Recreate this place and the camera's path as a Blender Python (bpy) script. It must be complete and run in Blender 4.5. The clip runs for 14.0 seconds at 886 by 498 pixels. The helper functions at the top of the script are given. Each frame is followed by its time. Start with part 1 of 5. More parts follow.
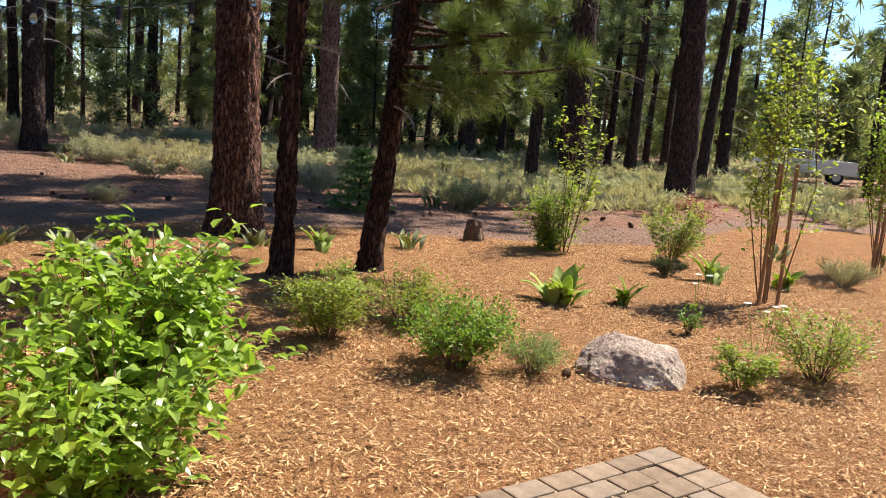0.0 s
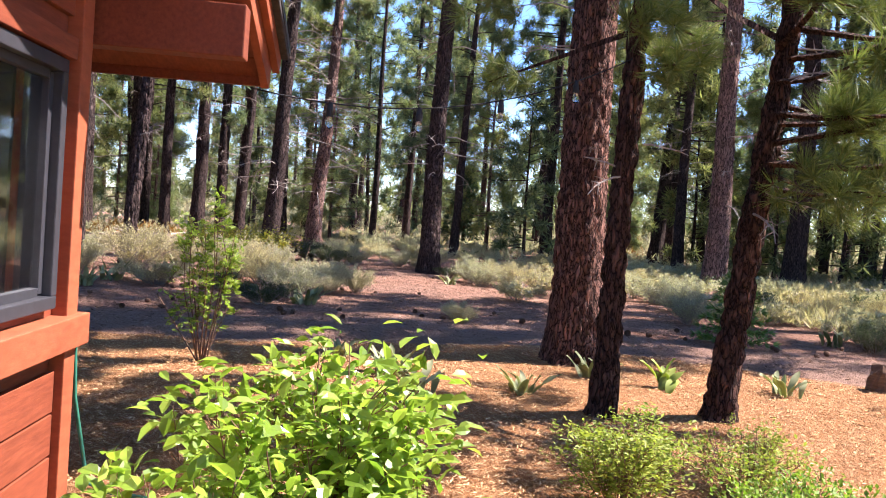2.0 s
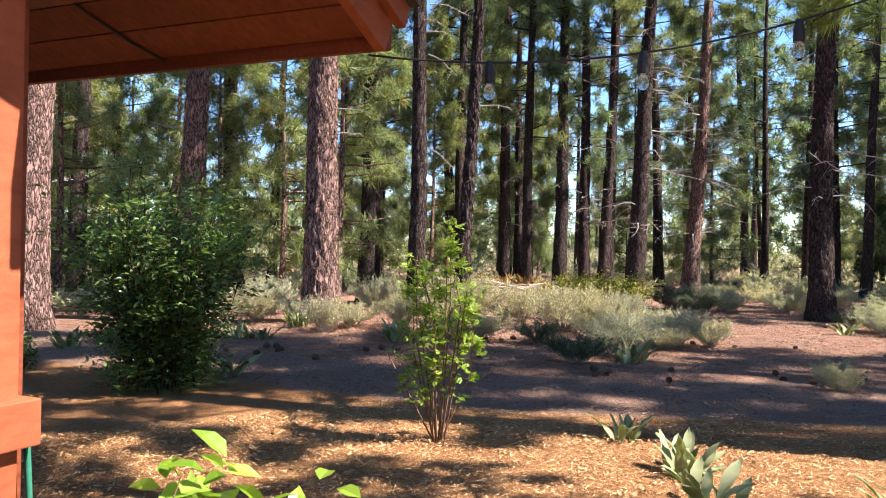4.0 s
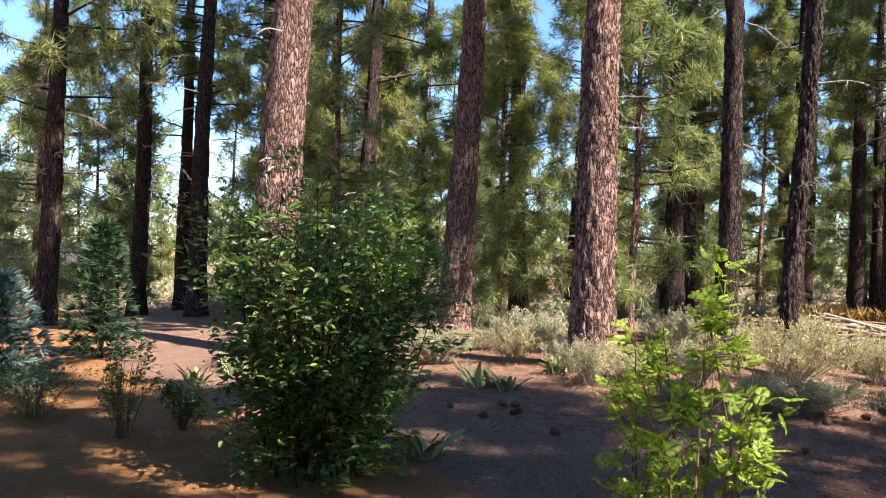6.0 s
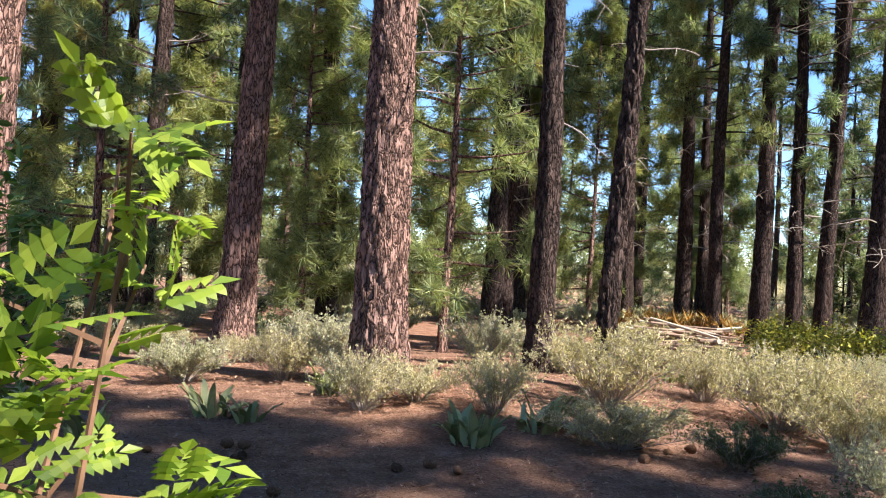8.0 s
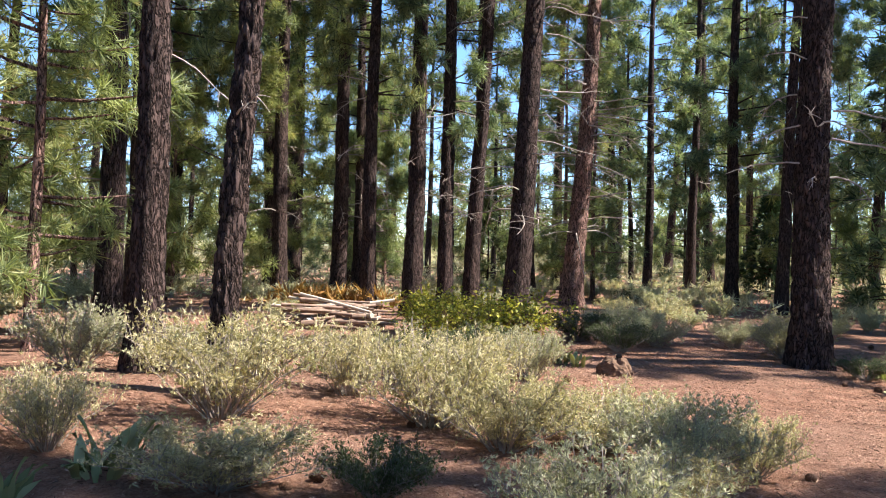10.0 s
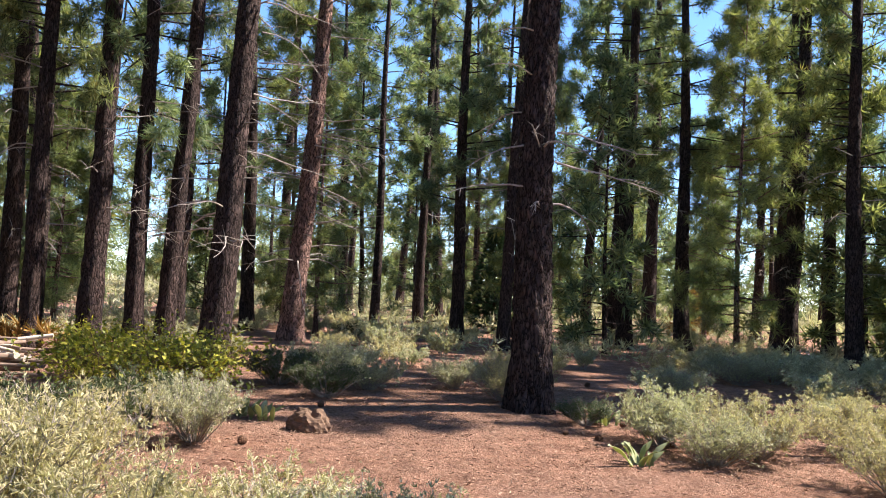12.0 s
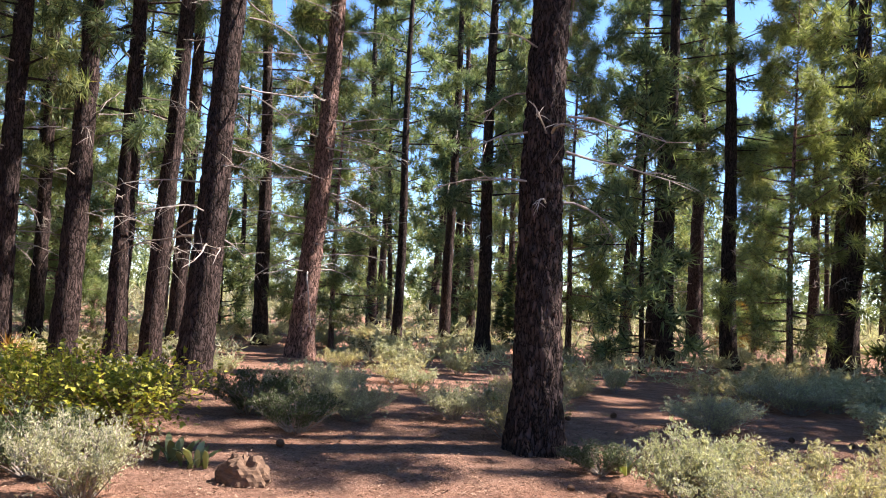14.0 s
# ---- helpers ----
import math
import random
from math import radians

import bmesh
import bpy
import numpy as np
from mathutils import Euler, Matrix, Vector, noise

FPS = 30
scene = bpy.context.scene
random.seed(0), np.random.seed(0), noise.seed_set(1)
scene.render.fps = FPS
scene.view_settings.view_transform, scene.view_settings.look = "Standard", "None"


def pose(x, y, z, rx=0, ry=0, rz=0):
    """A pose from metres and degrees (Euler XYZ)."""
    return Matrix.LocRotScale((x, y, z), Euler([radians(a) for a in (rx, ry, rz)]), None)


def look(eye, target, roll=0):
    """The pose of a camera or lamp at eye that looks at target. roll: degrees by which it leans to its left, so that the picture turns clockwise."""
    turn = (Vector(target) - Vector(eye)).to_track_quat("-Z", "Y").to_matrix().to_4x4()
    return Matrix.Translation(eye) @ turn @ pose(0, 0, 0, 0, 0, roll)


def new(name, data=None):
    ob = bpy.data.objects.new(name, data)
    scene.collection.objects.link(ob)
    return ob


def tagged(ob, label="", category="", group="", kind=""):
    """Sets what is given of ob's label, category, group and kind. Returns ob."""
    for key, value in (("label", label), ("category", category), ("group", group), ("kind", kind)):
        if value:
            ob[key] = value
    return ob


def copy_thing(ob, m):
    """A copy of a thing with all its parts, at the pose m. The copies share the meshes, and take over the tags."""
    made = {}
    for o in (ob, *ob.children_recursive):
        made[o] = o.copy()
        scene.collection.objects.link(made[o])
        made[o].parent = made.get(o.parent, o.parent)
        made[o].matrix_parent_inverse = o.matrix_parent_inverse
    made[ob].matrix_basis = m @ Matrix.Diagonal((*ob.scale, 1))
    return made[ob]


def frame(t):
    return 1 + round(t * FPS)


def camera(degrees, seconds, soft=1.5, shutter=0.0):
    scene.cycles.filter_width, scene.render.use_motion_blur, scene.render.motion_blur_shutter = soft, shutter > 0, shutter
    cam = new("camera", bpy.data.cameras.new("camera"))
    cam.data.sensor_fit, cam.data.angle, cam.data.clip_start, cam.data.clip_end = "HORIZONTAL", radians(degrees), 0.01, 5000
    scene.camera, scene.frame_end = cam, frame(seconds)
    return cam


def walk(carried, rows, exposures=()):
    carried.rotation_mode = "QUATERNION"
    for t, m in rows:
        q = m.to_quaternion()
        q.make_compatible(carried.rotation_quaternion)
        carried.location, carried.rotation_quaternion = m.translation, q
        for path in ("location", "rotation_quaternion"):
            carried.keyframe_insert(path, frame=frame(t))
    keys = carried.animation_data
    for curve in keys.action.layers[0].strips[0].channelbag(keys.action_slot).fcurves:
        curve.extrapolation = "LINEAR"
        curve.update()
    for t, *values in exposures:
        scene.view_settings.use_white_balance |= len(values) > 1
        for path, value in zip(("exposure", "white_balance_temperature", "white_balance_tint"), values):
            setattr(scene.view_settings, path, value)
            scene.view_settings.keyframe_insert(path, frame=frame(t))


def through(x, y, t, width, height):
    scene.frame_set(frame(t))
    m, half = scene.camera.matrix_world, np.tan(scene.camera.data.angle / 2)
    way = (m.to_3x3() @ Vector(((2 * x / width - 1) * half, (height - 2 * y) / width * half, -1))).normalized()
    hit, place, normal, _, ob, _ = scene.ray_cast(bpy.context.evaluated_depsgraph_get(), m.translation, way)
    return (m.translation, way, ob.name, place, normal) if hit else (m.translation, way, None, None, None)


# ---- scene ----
cam = camera(57.8, 14.0, soft=1.0)
SKY, SUN_POWER = 0.11, 5.2
EXPOSURES = [(0, 1.22, 6500, 10), (1, 1.68, 6400, 14), (2, 2.0, 6200, 24), (3, 1.95, 6200, 22), (4.2, 1.9, 6400, 14), (6.3, 1.82, 6600, 14), (7.5, 1.75, 6500, 12),
             (9, 1.87, 6400, 14), (11.3, 1.62, 6450, 14), (12.5, 1.78, 6450, 16), (14, 1.84, 6500, 18)]
PATH = [
    (0, (-0.383, 0.971, 1.641), (-0.336, 2.946, 1.326), 4.9),
    (0.5, (-0.324, 1.236, 1.579), (-0.568, 3.21, 1.376), 4.5),
    (1, (-0.145, 1.617, 1.564), (-0.646, 3.552, 1.502), 4.3),
    (1.5, (0.046, 1.964, 1.553), (-0.625, 3.845, 1.452), 5.0),
    (2, (0.009, 2.338, 1.506), (-0.916, 4.11, 1.434), 4.3),
    (2.5, (-0.085, 2.867, 1.519), (-1.224, 4.511, 1.494), 3.2),
    (3, (-0.175, 3.46, 1.491), (-1.54, 4.921, 1.478), 1.6),
    (3.5, (-0.317, 4.039, 1.464), (-1.858, 5.314, 1.469), 1.0),
    (4, (-0.477, 4.634, 1.414), (-2.129, 5.76, 1.421), 1.0),
    (4.2, (-0.554, 4.842, 1.422), (-2.261, 5.883, 1.424), 1.2),
    (5.07, (-1.374, 5.873, 1.509), (-3.261, 6.537, 1.514), 2.0),
    (6.3, (-3.163, 6.745, 1.603), (-5.131, 7.102, 1.623), 1.8),
    (6.5, (-3.332, 6.886, 1.587), (-5.299, 7.249, 1.6), 1.2),
    (7, (-3.758, 7.285, 1.571), (-5.718, 7.68, 1.57), 0.4),
    (7.5, (-4.273, 7.621, 1.573), (-6.2, 8.156, 1.579), 1.9),
    (8, (-4.686, 8.075, 1.521), (-6.543, 8.816, 1.564), 3.0),
    (8.5, (-5.066, 8.424, 1.572), (-6.841, 9.344, 1.574), 3.1),
    (9, (-5.551, 8.786, 1.601), (-7.198, 9.921, 1.596), 2.8),
    (9.2, (-5.713, 8.941, 1.585), (-7.308, 10.147, 1.572), 2.6),
    (11.3, (-6.489, 10.69, 1.502), (-7.562, 12.377, 1.565), 1.6),
    (11.5, (-6.61, 10.925, 1.496), (-7.615, 12.653, 1.556), 2.0),
    (12, (-6.834, 11.519, 1.482), (-7.725, 13.306, 1.598), 2.8),
    (12.5, (-6.964, 12.054, 1.521), (-7.882, 13.823, 1.699), 2.7),
    (13, (-7.059, 12.631, 1.53), (-7.983, 14.396, 1.713), 3.6),
    (13.5, (-7.063, 13.122, 1.539), (-7.967, 14.898, 1.708), 3.1),
    (14, (-7.055, 13.407, 1.578), (-8.045, 15.139, 1.716), 2.9),
]
walk(cam, [(t, look(eye, target, roll)) for t, eye, target, roll in PATH], exposures=EXPOSURES)

# ---- light ----
SUN_AZ, SUN_EL = radians(40), radians(52)
world = bpy.data.worlds.new("sky")
scene.world = world
world.use_nodes = True
wn = world.node_tree
sky = wn.nodes.new("ShaderNodeTexSky")
sky.sky_type = "NISHITA"
sky.sun_disc = False
sky.sun_elevation = SUN_EL
sky.sun_rotation = math.pi / 2 - SUN_AZ
sky.altitude = 1800
sky.dust_density = 0.1
sky.ozone_density = 3.5
wn.nodes["Background"].inputs["Strength"].default_value = SKY
deep = wn.nodes.new("ShaderNodeHueSaturation")
deep.inputs["Saturation"].default_value = 1.12
wn.links.new(sky.outputs[0], deep.inputs["Color"])
wn.links.new(deep.outputs[0], wn.nodes["Background"].inputs["Color"])
sun = new("sun", bpy.data.lights.new("sun", "SUN"))
sun.data.energy, sun.data.angle, sun.data.color = SUN_POWER, radians(0.53), (1.0, 0.93, 0.82)
sun_from = Vector((math.cos(SUN_AZ) * math.cos(SUN_EL), math.sin(SUN_AZ) * math.cos(SUN_EL), math.sin(SUN_EL)))
sun.matrix_world = look(sun_from * 80, (0, 0, 0))


# ---- materials ----
def material(name, rough=0.8, spec=0.3):
    m = bpy.data.materials.new(name)
    m.use_nodes = True
    b = m.node_tree.nodes["Principled BSDF"]
    b.inputs["Roughness"].default_value = rough
    b.inputs["Specular IOR Level"].default_value = spec
    return m, m.node_tree, b


def node(nt, kind, **values):
    n = nt.nodes.new(kind)
    for key, value in values.items():
        n.inputs[key.replace("_", " ")].default_value = value
    return n


def ramp(nt, source, stops):
    r = nt.nodes.new("ShaderNodeValToRGB")
    e = r.color_ramp.elements
    while len(e) < len(stops):
        e.new(0.5)
    for el, (p, c) in zip(e, stops):
        el.position, el.color = p, (*c, 1)
    nt.links.new(source, r.inputs[0])
    return r.outputs[0]


def mixed(nt, kind, fac, a, b):
    m = nt.nodes.new("ShaderNodeMix")
    m.data_type, m.blend_type = "RGBA", kind
    for value, slot in ((fac, 0), (a, 6), (b, 7)):
        if isinstance(value, (int, float)):
            m.inputs[slot].default_value = value
        elif isinstance(value, tuple):
            m.inputs[slot].default_value = (*value, 1)
        else:
            nt.links.new(value, m.inputs[slot])
    return m.outputs[2]


def coords(nt, scale=(1, 1, 1), what="Object"):
    tc, mp = nt.nodes.new("ShaderNodeTexCoord"), nt.nodes.new("ShaderNodeMapping")
    mp.inputs["Scale"].default_value = scale
    nt.links.new(tc.outputs[what], mp.inputs[0])
    return mp.outputs[0]


def noisy(nt, vec, scale, detail=4.0, rough=0.6):
    n = node(nt, "ShaderNodeTexNoise", Scale=scale, Detail=detail, Roughness=rough)
    nt.links.new(vec, n.inputs["Vector"])
    return n.outputs["Fac"]


def bump(nt, b, height, strength, distance=0.02):
    n = node(nt, "ShaderNodeBump", Strength=strength, Distance=distance)
    nt.links.new(height, n.inputs["Height"])
    nt.links.new(n.outputs[0], b.inputs["Normal"])


def bark_material(name, plate, deep, grey, fine=1.0):
    m, nt, b = material(name, 0.9, 0.15)
    v = coords(nt, (12 * fine, 12 * fine, 3.6 * fine))
    warp = node(nt, "ShaderNodeTexNoise", Scale=1.3, Detail=5.0)
    nt.links.new(v, warp.inputs["Vector"])
    add = nt.nodes.new("ShaderNodeVectorMath")
    add.operation = "MULTIPLY_ADD"
    nt.links.new(warp.outputs["Color"], add.inputs[0])
    add.inputs[1].default_value = (2.2, 2.2, 2.2)
    nt.links.new(v, add.inputs[2])
    vo = nt.nodes.new("ShaderNodeTexVoronoi")
    vo.feature = "DISTANCE_TO_EDGE"
    vo.inputs["Scale"].default_value = 1.0
    nt.links.new(add.outputs[0], vo.inputs["Vector"])
    cracks = ramp(nt, vo.outputs["Distance"], [(0.0, deep), (0.04, tuple(0.3 * x for x in plate)), (0.11, tuple(0.82 * x for x in plate)), (0.4, plate)])
    tone = nt.nodes.new("ShaderNodeTexVoronoi")
    tone.inputs["Scale"].default_value = 1.0
    nt.links.new(add.outputs[0], tone.inputs["Vector"])
    ts = nt.nodes.new("ShaderNodeSeparateColor")
    nt.links.new(tone.outputs["Color"], ts.inputs[0])
    cracks = mixed(nt, "MULTIPLY", 1.0, cracks, ramp(nt, ts.outputs[0], [(0.0, (0.74, 0.71, 0.7)), (0.6, (1.0, 0.98, 0.97)), (1.0, (1.2, 1.16, 1.15))]))
    grain = noisy(nt, coords(nt, (30, 30, 9)), 1.0, 5)
    c = mixed(nt, "MULTIPLY", 0.75, cracks, ramp(nt, grain, [(0.3, (0.45, 0.42, 0.4)), (0.7, (1.25, 1.2, 1.15))]))
    c = mixed(nt, "MIX", ramp(nt, noisy(nt, coords(nt), 1.1), [(0.42, (0, 0, 0)), (0.7, (0.7, 0.7, 0.7))]), c, mixed(nt, "MULTIPLY", 1.0, c, grey))
    nt.links.new(c, b.inputs["Base Color"])
    h = mixed(nt, "ADD", 0.4, ramp(nt, vo.outputs["Distance"], [(0.0, (0, 0, 0)), (0.25, (0.8, 0.8, 0.8))]), grain)
    bump(nt, b, h, 1.0, 0.045)
    return m


def leaf_material(name, dark, light, through=0.35, rough=0.5, spec=0.3, island=True):
    m, nt, b = material(name, rough, spec)
    if island:
        r = nt.nodes.new("ShaderNodeNewGeometry").outputs["Random Per Island"]
    else:
        r = nt.nodes.new("ShaderNodeObjectInfo").outputs["Random"]
    c = ramp(nt, r, [(0.0, dark), (1.0, light)])
    c = mixed(nt, "MULTIPLY", 0.6, c, ramp(nt, noisy(nt, coords(nt), 3.0), [(0.3, (0.6, 0.65, 0.6)), (0.7, (1.25, 1.2, 1.1))]))
    tr, mx = nt.nodes.new("ShaderNodeBsdfTranslucent"), nt.nodes.new("ShaderNodeMixShader")
    nt.links.new(c, b.inputs["Base Color"])
    nt.links.new(mixed(nt, "MULTIPLY", 1.0, c, (1.12, 1.2, 0.72)), tr.inputs["Color"])
    mx.inputs[0].default_value = through
    nt.links.new(b.outputs[0], mx.inputs[1])
    nt.links.new(tr.outputs[0], mx.inputs[2])
    nt.links.new(mx.outputs[0], nt.nodes["Material Output"].inputs["Surface"])
    return m


def wood_material(name, light, dark, stretch=(1.5, 1.5, 14), rough=0.65, per_object=True):
    m, nt, b = material(name, rough, 0.3)
    v = coords(nt, stretch)
    g = noisy(nt, v, 3.0, 6, 0.65)
    c = ramp(nt, g, [(0.3, dark), (0.7, light)])
    blot = noisy(nt, coords(nt), 2.3, 3)
    c = mixed(nt, "MULTIPLY", 0.55, c, ramp(nt, blot, [(0.3, (0.7, 0.66, 0.64)), (0.7, (1.15, 1.15, 1.15))]))
    if per_object:
        o = nt.nodes.new("ShaderNodeObjectInfo")
        c = mixed(nt, "MULTIPLY", 1.0, c, ramp(nt, o.outputs["Random"], [(0, (0.86, 0.85, 0.84)), (1, (1.08, 1.07, 1.06))]))
    nt.links.new(c, b.inputs["Base Color"])
    bump(nt, b, g, 0.25, 0.006)
    return m


def plain_material(name, colour, rough=0.6, metal=0.0, spec=0.4, vary=0.25, scale=25):
    m, nt, b = material(name, rough, spec)
    lo, hi = tuple(x * (1 - vary) for x in colour), tuple(min(1, x * (1 + vary)) for x in colour)
    nt.links.new(ramp(nt, noisy(nt, coords(nt), scale), [(0.3, lo), (0.7, hi)]), b.inputs["Base Color"])
    b.inputs["Metallic"].default_value = metal
    return m


def needle_material(name, dark, light, old, through=0.45):
    """Needles whose hue shifts from tree to tree, with bunches of old brown ones."""
    m, nt, b = material(name, 0.5, 0.3)
    r = nt.nodes.new("ShaderNodeNewGeometry").outputs["Random Per Island"]
    c = ramp(nt, r, [(0.0, dark), (0.45, tuple(0.5 * (p + q) for p, q in zip(dark, light))), (1.0, light)])
    tree = nt.nodes.new("ShaderNodeObjectInfo").outputs["Random"]
    c = mixed(nt, "MULTIPLY", 1.0, c, ramp(nt, tree, [(0.0, (0.74, 0.88, 0.98)), (0.5, (0.95, 1.0, 0.92)), (1.0, (1.1, 1.05, 0.82))]))
    c = mixed(nt, "MULTIPLY", 0.7, c, ramp(nt, noisy(nt, coords(nt), 1.6, 3), [(0.3, (0.55, 0.62, 0.6)), (0.7, (1.3, 1.25, 1.15))]))
    c = mixed(nt, "MIX", ramp(nt, noisy(nt, coords(nt), 2.4, 2), [(0.6, (0, 0, 0)), (0.78, (0.6, 0.6, 0.6))]), c, old)
    tr, mx = nt.nodes.new("ShaderNodeBsdfTranslucent"), nt.nodes.new("ShaderNodeMixShader")
    nt.links.new(c, b.inputs["Base Color"])
    nt.links.new(mixed(nt, "MULTIPLY", 1.0, c, (1.15, 1.2, 0.7)), tr.inputs["Color"])
    mx.inputs[0].default_value = through
    nt.links.new(b.outputs[0], mx.inputs[1])
    nt.links.new(tr.outputs[0], mx.inputs[2])
    nt.links.new(mx.outputs[0], nt.nodes["Material Output"].inputs["Surface"])
    return m


# Lit bark, then its shaded copy: sun and shade are put into the colours.
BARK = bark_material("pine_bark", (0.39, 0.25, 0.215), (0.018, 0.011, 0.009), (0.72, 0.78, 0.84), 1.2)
BARK_SHADED = bark_material("shaded_pine_bark", (0.112, 0.08, 0.074), (0.014, 0.009, 0.008), (0.72, 0.78, 0.84), 1.35)
BARK_RED = bark_material("red_pine_bark", (0.27, 0.145, 0.11), (0.016, 0.008, 0.007), (0.75, 0.75, 0.8), 1.5)
BARK_DARK = bark_material("young_pine_bark", (0.13, 0.072, 0.054), (0.018, 0.011, 0.01), (0.8, 0.8, 0.85), 1.6)
TWIG = plain_material("dead_twig", (0.30, 0.255, 0.22), 0.9, vary=0.35)
STEM = plain_material("shrub_stem", (0.16, 0.085, 0.05), 0.8, vary=0.35)
NEEDLE = needle_material("pine_needles", (0.05, 0.076, 0.045), (0.34, 0.37, 0.2), (0.4, 0.26, 0.09), 0.46)
NEEDLE_LOW = needle_material("yellow_green_needles", (0.085, 0.115, 0.055), (0.4, 0.425, 0.215), (0.5, 0.32, 0.1), 0.42)
NEEDLE_NEAR = leaf_material("long_pine_needles", (0.08, 0.125, 0.03), (0.2, 0.235, 0.075), 0.35)
NEEDLE_BLUE = leaf_material("blue_spruce_needles", (0.08, 0.13, 0.12), (0.2, 0.28, 0.27), 0.2)
NEEDLE_FIR = leaf_material("fir_needles", (0.08, 0.16, 0.05), (0.2, 0.33, 0.1), 0.3)
NEEDLE_DARK = leaf_material("dark_fir_needles", (0.025, 0.055, 0.03), (0.06, 0.1, 0.05), 0.2)
NEEDLE_DEAD = leaf_material("dry_brown_needles", (0.22, 0.11, 0.03), (0.42, 0.24, 0.07), 0.3)
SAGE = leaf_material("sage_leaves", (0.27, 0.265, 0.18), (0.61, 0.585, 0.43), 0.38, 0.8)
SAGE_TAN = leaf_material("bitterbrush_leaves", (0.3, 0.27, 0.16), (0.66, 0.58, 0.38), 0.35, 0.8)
# Darkened copy of the sage leaves; shade is put into the colour.
SAGE_SHADED = leaf_material("shaded_sage_leaves", (0.055, 0.075, 0.035), (0.13, 0.15, 0.07), 0.2, 0.8)
DOGWOOD = leaf_material("broad_bright_leaves", (0.16, 0.27, 0.028), (0.35, 0.47, 0.075), 0.5, 0.36, 0.5)
ROWAN = leaf_material("lobed_green_leaves", (0.12, 0.21, 0.028), (0.38, 0.47, 0.075), 0.5, 0.45)
DARK_LEAF = leaf_material("dark_shrub_leaves", (0.05, 0.1, 0.028), (0.19, 0.29, 0.08), 0.38, 0.4, 0.4)
DENSE = leaf_material("small_green_leaves", (0.11, 0.2, 0.018), (0.27, 0.4, 0.05), 0.45)
SPIREA = leaf_material("yellow_green_leaves", (0.18, 0.24, 0.035), (0.4, 0.45, 0.085), 0.48)
ASPEN = leaf_material("pale_yellow_leaves", (0.2, 0.27, 0.035), (0.42, 0.46, 0.08), 0.45)
YELLOW = leaf_material("yellowing_leaves", (0.13, 0.16, 0.02), (0.55, 0.48, 0.07), 0.35)
GREYLEAF = leaf_material("grey_green_leaves", (0.15, 0.21, 0.08), (0.34, 0.4, 0.18), 0.4)
MULE = leaf_material("large_felted_leaf", (0.19, 0.22, 0.095), (0.48, 0.49, 0.29), 0.35, 0.65, island=False)
MULE_GREEN = leaf_material("large_green_leaf", (0.27, 0.35, 0.065), (0.55, 0.6, 0.2), 0.5, 0.6, island=False)
REDSHOOT = leaf_material("red_shoots", (0.25, 0.05, 0.04), (0.36, 0.12, 0.07), 0.3)
PETAL = plain_material("white_petals", (0.8, 0.8, 0.76), 0.7, vary=0.1)
CHIP = leaf_material("wood_chips", (0.19, 0.07, 0.026), (0.86, 0.57, 0.29), 0.0, 0.85)
LITTER = leaf_material("forest_litter", (0.05, 0.024, 0.016), (0.52, 0.34, 0.24), 0.0, 0.9)
CONE = plain_material("pine_cone_scales", (0.13, 0.065, 0.035), 0.85, vary=0.4, scale=60)
SIDING = wood_material("red_stained_cedar", (0.26, 0.068, 0.03), (0.155, 0.037, 0.017), (14, 1.5, 14), 0.6)
TRIM = wood_material("red_stained_trim", (0.36, 0.1, 0.043), (0.26, 0.066, 0.028), (3, 3, 9), 0.6)
LOG = wood_material("weathered_log", (0.34, 0.25, 0.19), (0.1, 0.06, 0.045), (2, 2, 12), 0.9)
DEADWOOD = wood_material("bleached_wood", (0.62, 0.55, 0.45), (0.4, 0.34, 0.27), (2, 2, 12), 0.9)
STUMPWOOD = wood_material("stump_wood", (0.22, 0.14, 0.09), (0.08, 0.045, 0.03), (2, 2, 12), 0.9)
STAKE = wood_material("wooden_stake", (0.4, 0.24, 0.12), (0.24, 0.13, 0.06), (8, 8, 2), 0.8)
FRAME = plain_material("dark_grey_frame", (0.035, 0.035, 0.04), 0.45, vary=0.15)
BLACK = plain_material("black_rubber", (0.015, 0.015, 0.016), 0.6)
HOSE = plain_material("green_hose", (0.03, 0.16, 0.1), 0.45)
SHINGLE = plain_material("roof_shingle", (0.05, 0.045, 0.045), 0.9, vary=0.4)
# Near-black room surfaces: the unlit interior's darkness is put into the colour.
DARKROOM = plain_material("unlit_room_dark", (0.03, 0.03, 0.028), 0.9)
WHITE = plain_material("white_car_paint", (0.8, 0.8, 0.8), 0.25, vary=0.03, spec=0.6)
TINT = plain_material("tinted_car_glass", (0.02, 0.025, 0.03), 0.08, spec=0.8)
STEEL = plain_material("dull_steel", (0.4, 0.4, 0.4), 0.4, 0.9)
RED = plain_material("red_lens", (0.4, 0.02, 0.02), 0.25)
BROWNWALL = plain_material("brown_house_wall", (0.13, 0.085, 0.06), 0.8, scale=3)
TAPE = plain_material("red_marking_tape", (0.4, 0.06, 0.04), 0.6)


def glass_material():
    m, nt, b = material("window_glass", 0.02, 0.5)
    b.inputs["Base Color"].default_value = (0.9, 0.95, 0.95, 1)
    b.inputs["Transmission Weight"].default_value = 1.0
    b.inputs["IOR"].default_value = 1.5
    return m


GLASS = glass_material()


